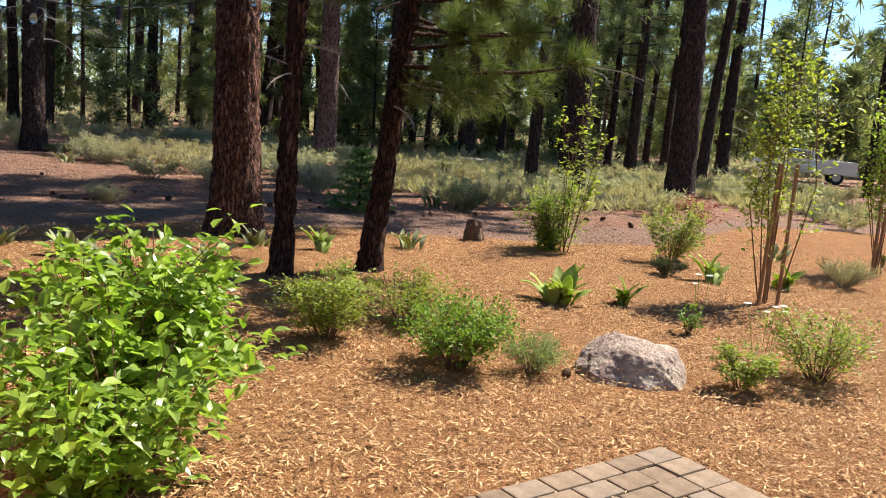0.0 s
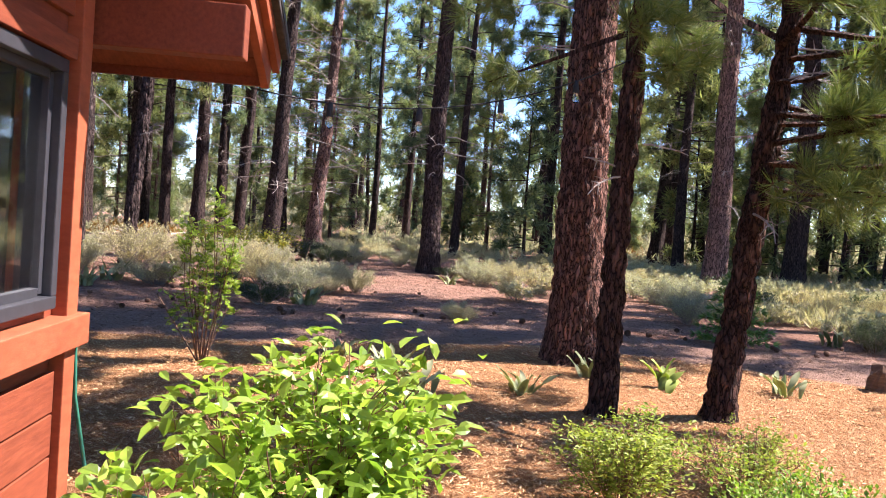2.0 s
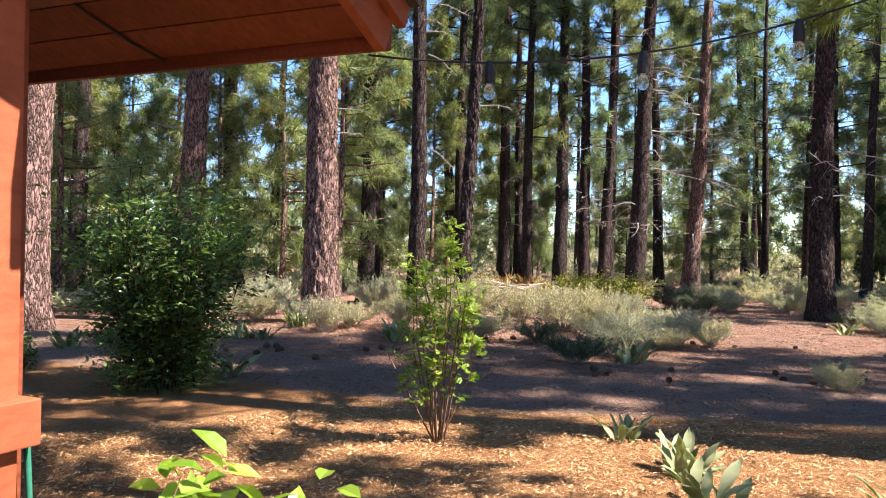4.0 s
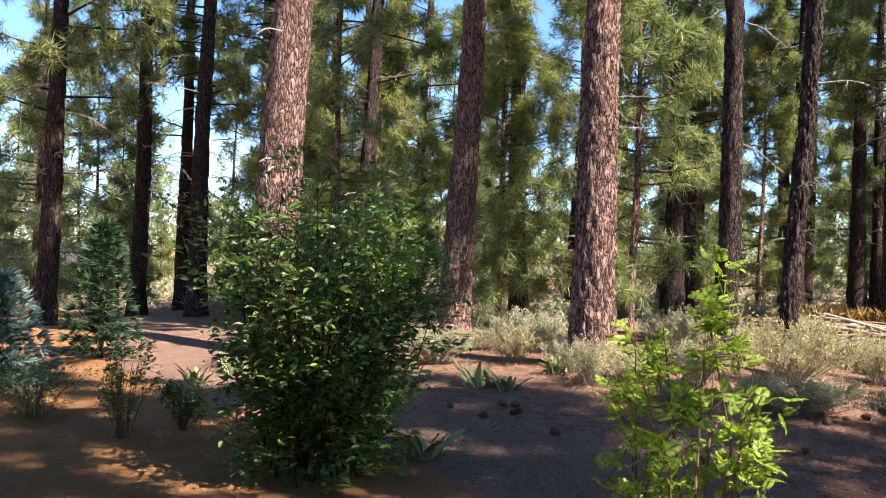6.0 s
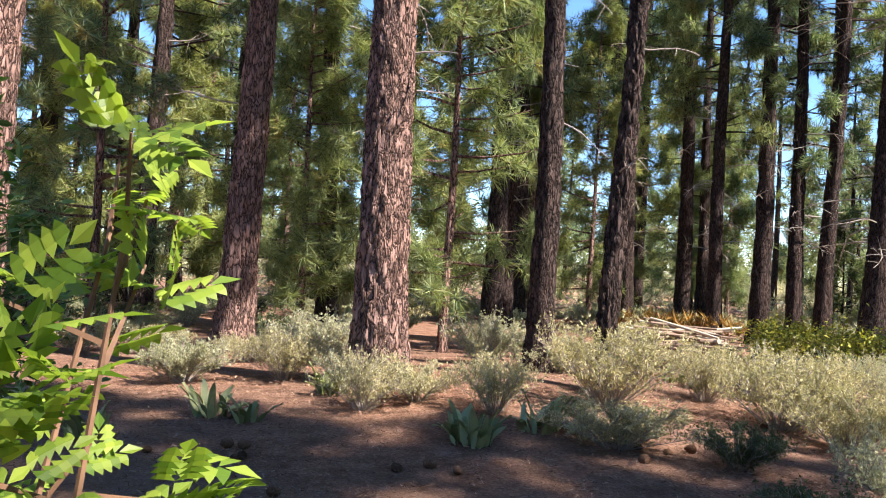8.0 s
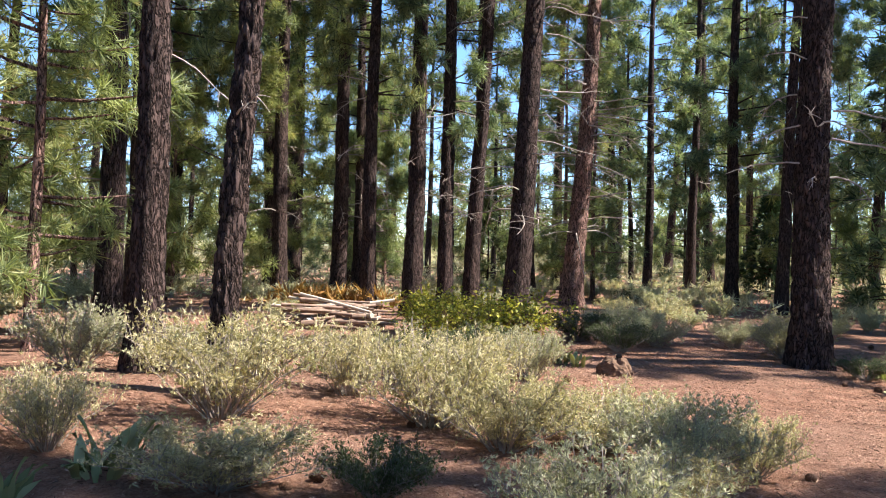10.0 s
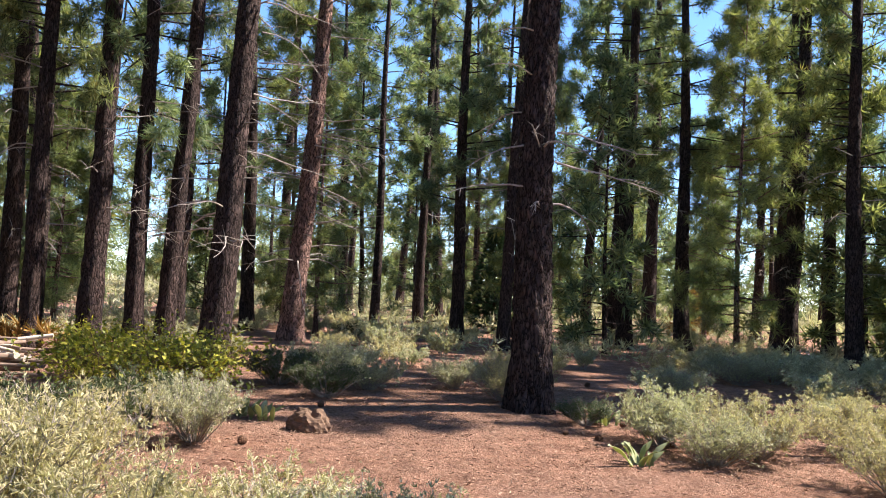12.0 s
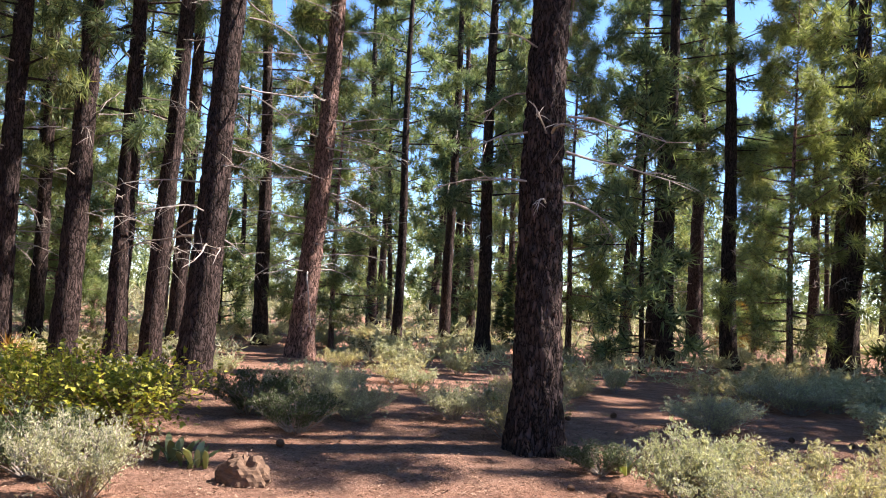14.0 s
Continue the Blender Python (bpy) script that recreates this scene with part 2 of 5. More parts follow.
def rock_material():
    m, nt, b = material("pale_boulder", 0.9, 0.2)
    c = ramp(nt, noisy(nt, coords(nt), 3.2, 8, 0.7), [(0.3, (0.25, 0.165, 0.13)), (0.5, (0.5, 0.38, 0.31)), (0.68, (0.7, 0.6, 0.46))])
    spots = ramp(nt, noisy(nt, coords(nt), 30, 4), [(0.36, (0.5, 0.47, 0.45)), (0.55, (1.1, 1.1, 1.1))])
    nt.links.new(mixed(nt, "MULTIPLY", 0.8, c, spots), b.inputs["Base Color"])
    bump(nt, b, noisy(nt, coords(nt), 14, 9, 0.75), 1.0, 0.06)
    return m


def paver_material():
    m, nt, b = material("tumbled_concrete_paver", 0.9, 0.2)
    o = nt.nodes.new("ShaderNodeObjectInfo")
    c = ramp(nt, o.outputs["Random"], [(0, (0.17, 0.12, 0.082)), (0.5, (0.26, 0.185, 0.125)), (1, (0.22, 0.17, 0.13))])
    c = mixed(nt, "MULTIPLY", 0.8, c, ramp(nt, noisy(nt, coords(nt), 14, 8, 0.7), [(0.3, (0.6, 0.58, 0.55)), (0.7, (1.2, 1.2, 1.2))]))
    nt.links.new(c, b.inputs["Base Color"])
    bump(nt, b, noisy(nt, coords(nt), 60, 6), 0.5, 0.006)
    return m


def ground_material():
    m, nt, b = material("forest_ground", 0.95, 0.1)
    v = coords(nt)
    zone = nt.nodes.new("ShaderNodeAttribute")
    zone.attribute_name = "zone"
    sep = nt.nodes.new("ShaderNodeSeparateColor")
    nt.links.new(zone.outputs["Color"], sep.inputs[0])
    small = noisy(nt, v, 34, 8, 0.8)
    mid = noisy(nt, v, 3.5, 6, 0.7)
    big = noisy(nt, v, 0.5, 4, 0.6)
    chips = node(nt, "ShaderNodeTexVoronoi", Scale=110.0)
    stretch = node(nt, "ShaderNodeTexNoise", Scale=7.0, Detail=2.0)
    nt.links.new(v, stretch.inputs["Vector"])
    add = nt.nodes.new("ShaderNodeVectorMath")
    nt.links.new(v, add.inputs[0])
    nt.links.new(stretch.outputs["Color"], add.inputs[1])
    nt.links.new(add.outputs[0], chips.inputs["Vector"])
    cs = nt.nodes.new("ShaderNodeSeparateColor")
    nt.links.new(chips.outputs["Color"], cs.inputs[0])
    mulch = ramp(nt, cs.outputs[0], [(0.0, (0.17, 0.065, 0.026)), (0.5, (0.42, 0.185, 0.075)), (0.8, (0.56, 0.3, 0.13)), (1.0, (0.78, 0.56, 0.31))])
    mulch = mixed(nt, "MULTIPLY", 0.7, mulch, ramp(nt, mid, [(0.3, (0.62, 0.55, 0.5)), (0.65, (1.15, 1.12, 1.1))]))
    dirt = ramp(nt, small, [(0.3, (0.2, 0.115, 0.08)), (0.7, (0.46, 0.295, 0.22))])
    dirt = mixed(nt, "MULTIPLY", 0.7, dirt, ramp(nt, mid, [(0.3, (0.7, 0.66, 0.64)), (0.7, (1.15, 1.15, 1.15))]))
    duff = ramp(nt, small, [(0.25, (0.12, 0.055, 0.036)), (0.5, (0.36, 0.2, 0.135)), (0.75, (0.66, 0.46, 0.34))])
    duff = mixed(nt, "MULTIPLY", 0.95, duff, ramp(nt, mid, [(0.32, (0.42, 0.37, 0.35)), (0.68, (1.25, 1.18, 1.16))]))
    duff = mixed(nt, "MIX", ramp(nt, big, [(0.4, (0, 0, 0)), (0.65, (0.55, 0.55, 0.55))]), duff, dirt)

    def edge(channel):
        s = nt.nodes.new("ShaderNodeMath")
        s.operation = "ADD"
        nt.links.new(sep.outputs[channel], s.inputs[0])
        nt.links.new(noisy(nt, v, 2.2, 6, 0.7), s.inputs[1])
        return ramp(nt, s.outputs[0], [(0.86, (0, 0, 0)), (1.14, (1, 1, 1))])

    c = mixed(nt, "MIX", edge(1), duff, dirt)
    c = mixed(nt, "MIX", edge(0), c, mulch)
    nt.links.new(c, b.inputs["Base Color"])
    bump(nt, b, mixed(nt, "ADD", 0.6, small, chips.outputs["Distance"]), 0.9, 0.03)
    return m


GROUND, ROCK, PAVER = ground_material(), rock_material(), paver_material()


# ---- mesh tools ----
class Geo:
    """Vertices and faces gathered for one mesh."""

    def __init__(self):
        self.v, self.f, self.n = [], [], 0

    def add(self, verts, faces):
        verts = np.asarray(verts, float).reshape(-1, 3)
        faces = np.asarray(faces, int)
        self.v.append(verts)
        self.f.append(faces + self.n)
        self.n += len(verts)
        return self

    def mesh(self, name, mat, smooth=False):
        me = bpy.data.meshes.new(name)
        me.vertices.add(self.n)
        me.vertices.foreach_set("co", np.concatenate(self.v).ravel())
        loops = np.concatenate([f.ravel() for f in self.f])
        sizes = np.concatenate([np.full(len(f), f.shape[1]) for f in self.f])
        me.loops.add(len(loops))
        me.loops.foreach_set("vertex_index", loops)
        me.polygons.add(len(sizes))
        me.polygons.foreach_set("loop_start", np.r_[0, np.cumsum(sizes)[:-1]])
        me.polygons.foreach_set("loop_total", sizes)
        me.polygons.foreach_set("use_smooth", np.full(len(sizes), smooth))
        me.materials.append(mat)
        me.update(calc_edges=True)
        me.validate()
        return me

    def tube(self, pts, radii, n=6):
        pts = np.asarray(pts, float)
        k = len(pts)
        d = np.gradient(pts, axis=0)
        d /= np.linalg.norm(d, axis=1, keepdims=True) + 1e-9
        ref = np.array([0.0, 0, 1]) if abs(d[0, 2]) < 0.8 else np.array([1.0, 0, 0])
        a = np.cross(d, ref)
        a /= np.linalg.norm(a, axis=1, keepdims=True) + 1e-9
        b = np.cross(d, a)
        th = np.arange(n) * 2 * np.pi / n
        r = np.asarray(radii, float).reshape(-1, 1, 1) * np.ones((k, 1, 1))
        ring = pts[:, None] + r * (np.cos(th)[None, :, None] * a[:, None] + np.sin(th)[None, :, None] * b[:, None])
        i, j = np.meshgrid(np.arange(k - 1), np.arange(n), indexing="ij")
        q = np.stack([i * n + j, i * n + (j + 1) % n, (i + 1) * n + (j + 1) % n, (i + 1) * n + j], -1).reshape(-1, 4)
        self.add(ring.reshape(-1, 3), q)
        self.add(np.vstack([ring[0], ring[-1]]), np.array([list(range(n))[::-1], list(range(n, 2 * n))]))
        return self

    def box(self, m, size, bevel=0.0):
        bm = bmesh.new()
        bmesh.ops.create_cube(bm, size=1, matrix=m @ Matrix.Diagonal((*size, 1)))
        if bevel:
            bmesh.ops.bevel(bm, geom=bm.edges[:], offset=bevel, segments=2, affect="EDGES", profile=0.6)
        bm.verts.index_update()
        v = [tuple(p.co) for p in bm.verts]
        groups = {}
        for f in bm.faces:
            groups.setdefault(len(f.verts), []).append([p.index for p in f.verts])
        start = self.n
        self.v.append(np.array(v))
        self.n += len(v)
        for g in groups.values():
            self.f.append(np.array(g) + start)
        bm.free()
        return self

    def scatter(self, tv, tf, axis, up, pos, scale):
        """Copies of a small template whose y axis lies along axis and whose z axis leans to up."""
        axis = axis / (np.linalg.norm(axis, axis=1, keepdims=True) + 1e-9)
        x = np.cross(axis, up)
        x /= np.linalg.norm(x, axis=1, keepdims=True) + 1e-9
        z = np.cross(x, axis)
        rot = np.stack([x, axis, z], 2)
        s = np.asarray(scale, float).reshape(-1, 1, 1)
        v = np.einsum("nij,kj->nki", rot, tv) * s + pos[:, None]
        f = tf[None] + (np.arange(len(pos)) * len(tv))[:, None, None]
        return self.add(v.reshape(-1, 3), f.reshape(-1, tf.shape[1]))


def part(name, geo, mat, parent=None, label="", smooth=False):
    ob = new(name, geo.mesh(name, mat, smooth))
    if parent is not None:
        ob.parent = parent
    return tagged(ob, label)


def stuff(name, geo, mat, parent):
    return tagged(part(name, geo, mat, parent), kind="stuff")


def thing(name, label, category, m=None, group="", kind=""):
    ob = new(name)
    if m is not None:
        ob.matrix_world = m
    return tagged(ob, label, category, group, kind)


def unit(rng, n):
    v = rng.normal(size=(n, 3))
    return v / np.linalg.norm(v, axis=1, keepdims=True)


def burst(rng, m, spread=1.1, width=0.05):
    """A tuft of m thin blades of length 1 round +y."""
    v, f = [], []
    for i in range(m):
        th, ph = spread * math.sqrt(rng.random()), rng.random() * 6.283
        d = np.array([math.sin(th) * math.cos(ph), math.cos(th), math.sin(th) * math.sin(ph)])
        s = np.cross(d, rng.normal(size=3))
        s = s / np.linalg.norm(s) * width
        ln = 0.7 + 0.3 * rng.random()
        v += [d * 0.04 - s * 0.6, d * 0.04 + s * 0.6, d * ln * 0.55 + s, d * ln * 0.55 - s, d * ln]
        k = 5 * i
        f += [(k, k + 1, k + 2), (k, k + 2, k + 3), (k + 3, k + 2, k + 4)]
    return np.array(v), np.array(f)


def blades(rng, m, spread=1.1, width=0.1):
    """A coarser tuft: one triangle a blade."""
    v, f = [], []
    for i in range(m):
        th, ph = spread * math.sqrt(rng.random()), rng.random() * 6.283
        d = np.array([math.sin(th) * math.cos(ph), math.cos(th), math.sin(th) * math.sin(ph)])
        s = np.cross(d, rng.normal(size=3))
        s = s / np.linalg.norm(s) * width
        ln = 0.65 + 0.35 * rng.random()
        v += [d * ln * 0.15 - s, d * ln * 0.15 + s, d * ln]
        f.append((3 * i, 3 * i + 1, 3 * i + 2))
    return np.array(v), np.array(f)


LEAF_V = np.array([(0, 0, 0), (0.2, 0.3, 0.06), (0.0, 0.4, -0.02), (-0.2, 0.3, 0.06), (0.19, 0.62, 0.03), (-0.19, 0.62, 0.03), (0, 0.7, -0.04), (0, 1.0, -0.14)], float)
LEAF_F = np.array([(0, 1, 2), (0, 2, 3), (1, 4, 2), (4, 6, 2), (2, 6, 5), (2, 5, 3), (4, 7, 6), (6, 7, 5)])
SMALL_V = np.array([(0, 0, 0), (0.24, 0.5, 0.05), (0, 1, -0.05), (-0.24, 0.5, 0.05)], float)
SMALL_F = np.array([(0, 1, 2), (0, 2, 3)])


# ---- ground ----
EDGE = [(-30, 0.5), (-14, 4.4), (-9.1, 7.4), (-8.2, 7.8), (-6.05, 9.2), (-3.6, 11.9), (-2.0, 12.4), (1.7, 12.5), (3.4, 13.5), (6.4, 17.5), (14, 19), (40, 22)]
FAR = [(-30, 3.5), (-14, 7.2), (-10.7, 8.7), (-7.9, 10.1), (-6.9, 11.4), (-5.6, 13.2), (-4.3, 14.0), (-2.2, 14.4), (0.1, 14.8), (3, 15.2), (7, 19), (14, 20.5), (40, 24)]


def lift(x, y):
    """The height of the ground."""
    x, y = np.asarray(x, float), np.asarray(y, float)
    bank = 0.22 * np.exp(-((x + 13.6) ** 2 + (y - 12.2) ** 2) / 9.5)
    s = -(x + 3) * 0.966 - (y - 6.7) * 0.26
    side = np.clip((9.5 - y - 0.1 * s) / 6, 0, 1)
    drop = -np.clip((s - 15) * 0.055, 0, 3.0) * side
    return bank + drop


def up(x, y):
    return float(lift(x, y))


def zones(x, y):
    ye = np.interp(x, [p[0] for p in EDGE], [p[1] for p in EDGE])
    yf = np.interp(x, [p[0] for p in FAR], [p[1] for p in FAR])
    mul = np.clip(0.5 + (ye - y) / 1.0, 0, 1)
    trk = np.clip(0.5 + (yf - y) / 1.2, 0, 1)
    return mul, trk


def build_ground():
    def axis(lo, hi, step):
        a = np.arange(lo, hi + 1e-6, step)
        far = np.array([2, 5, 10, 20, 40, 80, 160, 320, 640, 1200.0])
        return np.r_[lo - far[::-1], a, hi + far]
    xs, ys = axis(-24, 8, 0.22), axis(0, 32, 0.22)
    gx, gy = np.meshgrid(xs, ys, indexing="ij")
    z = lift(gx, gy)
    near = (gx > -24) & (gx < 8) & (gy > 0) & (gy < 32)
    flat = np.array([noise.noise(Vector((a * 1.3, b * 1.3, 0))) * 0.5 + noise.noise(Vector((a * 0.35, b * 0.35, 4))) for a, b in zip(gx.ravel(), gy.ravel())])
    z = z + np.where(near, flat.reshape(z.shape) * 0.03, 0)
    nx, ny = len(xs), len(ys)
    i, j = np.meshgrid(np.arange(nx - 1), np.arange(ny - 1), indexing="ij")
    q = np.stack([i * ny + j, (i + 1) * ny + j, (i + 1) * ny + j + 1, i * ny + j + 1], -1).reshape(-1, 4)
    g = Geo().add(np.stack([gx, gy, z], -1), q)
    ob = new("ground", g.mesh("ground", GROUND, True))
    tagged(ob, "forest floor of pine needles with orange wood-chip mulch and a dirt track", "ground", kind="structure")
    mul, trk = zones(gx, gy)
    col = np.stack([mul, trk, 0 * mul, 0 * mul + 1], -1).reshape(-1)
    at = ob.data.attributes.new("zone", "FLOAT_COLOR", "POINT")
    at.data.foreach_set("color", col)


build_ground()


# ---- cabin ----
def build_cabin():
    """Local x runs out of the window wall, y along it past the corner, z up; the corner is the origin."""
    m = pose(-3.4, 5.0, 0, 0, 0, 32)
    cabin = thing("cabin", "red-stained timber cabin with a wide eave and dark-framed window", "cabin", m)
    slope, thick = 0.40, 0.14
    win_y0, win_y1, win_z0, win_z1 = -2.6, -0.28, 0.97, 2.1

    def under(y):
        return 2.72 - slope * y
    length = 4.1
    # siding boards, set on edge over a backing wall with a real opening
    t = thick
    for y0, y1, z0, z1 in ((-length, win_y0, 0, 2.7), (win_y1, 0, 0, 2.7), (win_y0, win_y1, 0, win_z0), (win_y0, win_y1, win_z1, 2.7)):
        part("wall_panel", Geo().box(pose(-0.03 - t / 2, (y0 + y1) / 2, (z0 + z1) / 2), (t, y1 - y0, z1 - z0)), SIDING, cabin)
    z = 0.06
    pitch = 0.205
    while z < 4.3:
        h = pitch - 0.012
        ytop = min(-0.2, (2.72 - z - h) / slope)
        spans = [(-length, ytop)]
        if z + h > win_z0 - 0.16 and z < win_z1 + 0.05:
            spans = [(-length, win_y0 - 0.06), ]
        for y0, y1 in spans:
            if y1 - y0 > 0.1:
                part("siding_board", Geo().box(pose(-0.018, (y0 + y1) / 2, z + h / 2), (0.036, y1 - y0, h), 0.004), SIDING, cabin)
        z += pitch
    gable = Geo()
    gable.add([(-0.17, -length, 2.7), (-0.03, -length, 2.7), (-0.03, 0, 2.7), (-0.17, 0, 2.7), (-0.17, -length, under(-length)), (-0.03, -length, under(-length))],
              [(0, 3, 2, 1)]).add([(-0.17, -length, 2.7), (-0.03, -length, 2.7), (-0.03, 0, 2.7), (-0.17, 0, 2.7), (-0.17, -length, under(-length)), (-0.03, -length, under(-length))],
              [(0, 1, 5), (0, 5, 4), (1, 2, 5), (0, 4, 3), (2, 3, 4), (2, 4, 5)])
    part("gable_wall", gable, SIDING, cabin)
    # end wall and the closing walls behind
    part("end_wall", Geo().box(pose(-3.1, -0.14, 1.36), (5.8, 0.1, 2.7)), SIDING, cabin)
    part("rear_wall", Geo().box(pose(-3.1, -length + 0.06, 1.6), (5.8, 0.12, 3.2)), SIDING, cabin)
    part("side_wall", Geo().box(pose(-6.0, -length / 2, 1.6), (0.12, length - 0.3, 3.2)), SIDING, cabin)
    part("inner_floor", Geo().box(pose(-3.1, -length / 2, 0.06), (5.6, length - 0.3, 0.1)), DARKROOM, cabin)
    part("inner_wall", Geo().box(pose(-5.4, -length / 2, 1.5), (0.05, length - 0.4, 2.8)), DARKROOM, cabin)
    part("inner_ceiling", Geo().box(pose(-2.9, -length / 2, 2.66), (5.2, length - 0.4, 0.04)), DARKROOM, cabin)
    # dark panels added to hide the sunlit end walls behind the glass
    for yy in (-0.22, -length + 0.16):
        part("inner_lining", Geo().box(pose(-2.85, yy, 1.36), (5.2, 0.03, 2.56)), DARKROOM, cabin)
    # corner post, trim and sill band
    part("corner_post", Geo().box(pose(0.004, -0.135, 1.36), (0.075, 0.13, 2.7), 0.006), TRIM, cabin)
    part("corner_board", Geo().box(pose(-0.11, -0.065, 1.36), (0.14, 0.05, 2.7), 0.006), TRIM, cabin)
    part("sill_band", Geo().box(pose(0.02, -length / 2 - 0.03, 0.85), (0.13, length + 0.02, 0.15), 0.006), TRIM, cabin)
    part("head_trim", Geo().box(pose(0.006, (win_y0 + win_y1) / 2, win_z1 + 0.06), (0.06, win_y1 - win_y0 + 0.1, 0.1), 0.005), SIDING, cabin)
    # window
    yc, zc = (win_y0 + win_y1) / 2, (win_z0 + win_z1) / 2
    w, h = win_y1 - win_y0, win_z1 - win_z0
    window = part("window", Geo().box(pose(-0.055, yc, zc), (0.008, w - 0.15, h - 0.15)), GLASS, cabin, "dark reflecting window pane")
    window.visible_shadow = False
    for y, z, sy, sz in ((yc, win_z0 + 0.03, w, 0.06), (yc, win_z1 - 0.03, w, 0.06), (win_y0 + 0.03, zc, 0.06, h - 0.12), (win_y1 - 0.03, zc, 0.06, h - 0.12)):
        part("window_frame", Geo().box(pose(-0.02, y, z), (0.08, sy, sz), 0.006), FRAME, window)
        y2, z2 = y + (0.04 if y < yc else -0.04 if y > yc else 0), z + (0.04 if z < zc else -0.04 if z > zc else 0)
        part("sash", Geo().box(pose(-0.045, y2, z2), (0.045, sy if sy < 0.1 else sy - 0.2, sz if sz < 0.1 else sz - 0.02), 0.004), FRAME, window)
    part("window_jamb", Geo().box(pose(-0.125, win_y1 - 0.009, zc), (0.1, 0.012, h)), FRAME, window)
    # beam that carries the rake
    # the darker siding stain puts the beam's shade into its colour
    part("beam", Geo().box(pose(0.27, 0.05, 2.36), (0.94, 0.13, 0.26), 0.008), SIDING, cabin)
    # roof: soffit boards along the slope, rake fascias, eave fascia, roofing
    ang = math.degrees(math.atan(slope))
    cosa = math.cos(math.atan(slope))
    y_low, y_high = 1.15, -length - 0.4
    run = (y_low - y_high)
    for i in range(28):
        y1 = y_low - 0.03 - i * 0.2
        if y1 - 0.2 < y_high:
            break
        part("soffit_board", Geo().box(pose(-2.35, y1 - 0.1, under(y1 - 0.1) + 0.06, -ang), (6.0, 0.2 / cosa - 0.008, 0.03), 0.003), SIDING, cabin)
    mid = (y_low + y_high) / 2
    sl = run / cosa
    part("rake_fascia", Geo().box(pose(0.68, mid, under(mid) + 0.09, -ang), (0.05, sl, 0.22), 0.005), TRIM, cabin)
    part("rake_trim", Geo().box(pose(0.73, mid + 0.03, under(mid) + 0.2, -ang), (0.045, sl + 0.1, 0.17), 0.005), TRIM, cabin)
    part("eave_fascia", Geo().box(pose(-2.35, y_low + 0.0, under(y_low) + 0.07), (6.1, 0.04, 0.13), 0.005), SIDING, cabin)
    part("roof", Geo().box(pose(-2.3, mid + 0.03, under(mid) + 0.27, -ang), (6.2, sl + 0.16, 0.09), 0.01), SHINGLE, cabin)
    part("drip_edge", Geo().box(pose(0.79, mid + 0.03, under(mid) + 0.285, -ang), (0.03, sl + 0.18, 0.05)), FRAME, cabin)
    # hose down the corner
    pts = [(0.02, -0.02, 0.78), (0.03, -0.01, 0.5), (0.05, 0.06, 0.25), (0.09, 0.06, 0.05), (0.2, 0.02, 0.02), (0.45, -0.05, 0.02)]
    hose = new("garden_hose", Geo().tube(pts, 0.011, 8).mesh("garden_hose", HOSE, True))
    hose.matrix_world = m
    tagged(hose, "green garden hose hanging down the cabin corner", "hose")
    wire = new("soffit_cable", Geo().tube([(x, y, under(y) + 0.036) for x, y in ((-0.7, 0.1), (-0.66, 0.45), (-0.62, 0.76), (-0.57, 0.98), (-0.5, 1.12))], 0.007, 6).mesh("soffit_cable", BLACK, True))
    wire.matrix_world = m
    tagged(wire, "thin black cable stapled under the eave", "cable")


build_cabin()


# ---- patio ----
def build_patio():
    base = Geo().box(pose(0.75, 3.4, -0.075, 0, 0, 35), (1.6, 2.6, 0.05))
    pat = part("patio_pavement", base, GROUND)
    tagged(pat, "small patio of tumbled tan pavers edged by mulch", "pavement", kind="structure")
    rng = np.random.default_rng(3)
    meshes = []
    for w, l in ((0.15, 0.15), (0.15, 0.225), (0.225, 0.225)):
        g = Geo().box(pose(0, 0, 0.0), (w - 0.008, l - 0.008, 0.06), 0.012)
        meshes.append((w, l, g.mesh("paver", PAVER)))
    m = pose(0.95, 5.02, 0, 0, 0, 35)
    v = 0.0
    while v < 3.0:
        row = 0.15 if rng.random() < 0.45 else 0.225
        left, right = -1.35 - 0.1 * rng.random() - v * 0.3, 0.02
        u = right
        while u > left:
            pick = meshes[0] if row == 0.15 and rng.random() < 0.3 else meshes[1] if row == 0.15 else meshes[2] if rng.random() < 0.6 else meshes[1]
            w, l, me = pick
            if row == 0.15:
                du, rot = (l, 90) if pick is meshes[1] else (w, 0)
            else:
                du, rot = (w, 0)
            ob = new("paver", me)
            ob.parent = pat
            ob.matrix_world = m @ pose(u - du / 2, -v - row / 2, 0.0 + rng.normal() * 0.002, rng.normal() * 0.6, rng.normal() * 0.6, rot)
            u -= du
        v += row


build_patio()


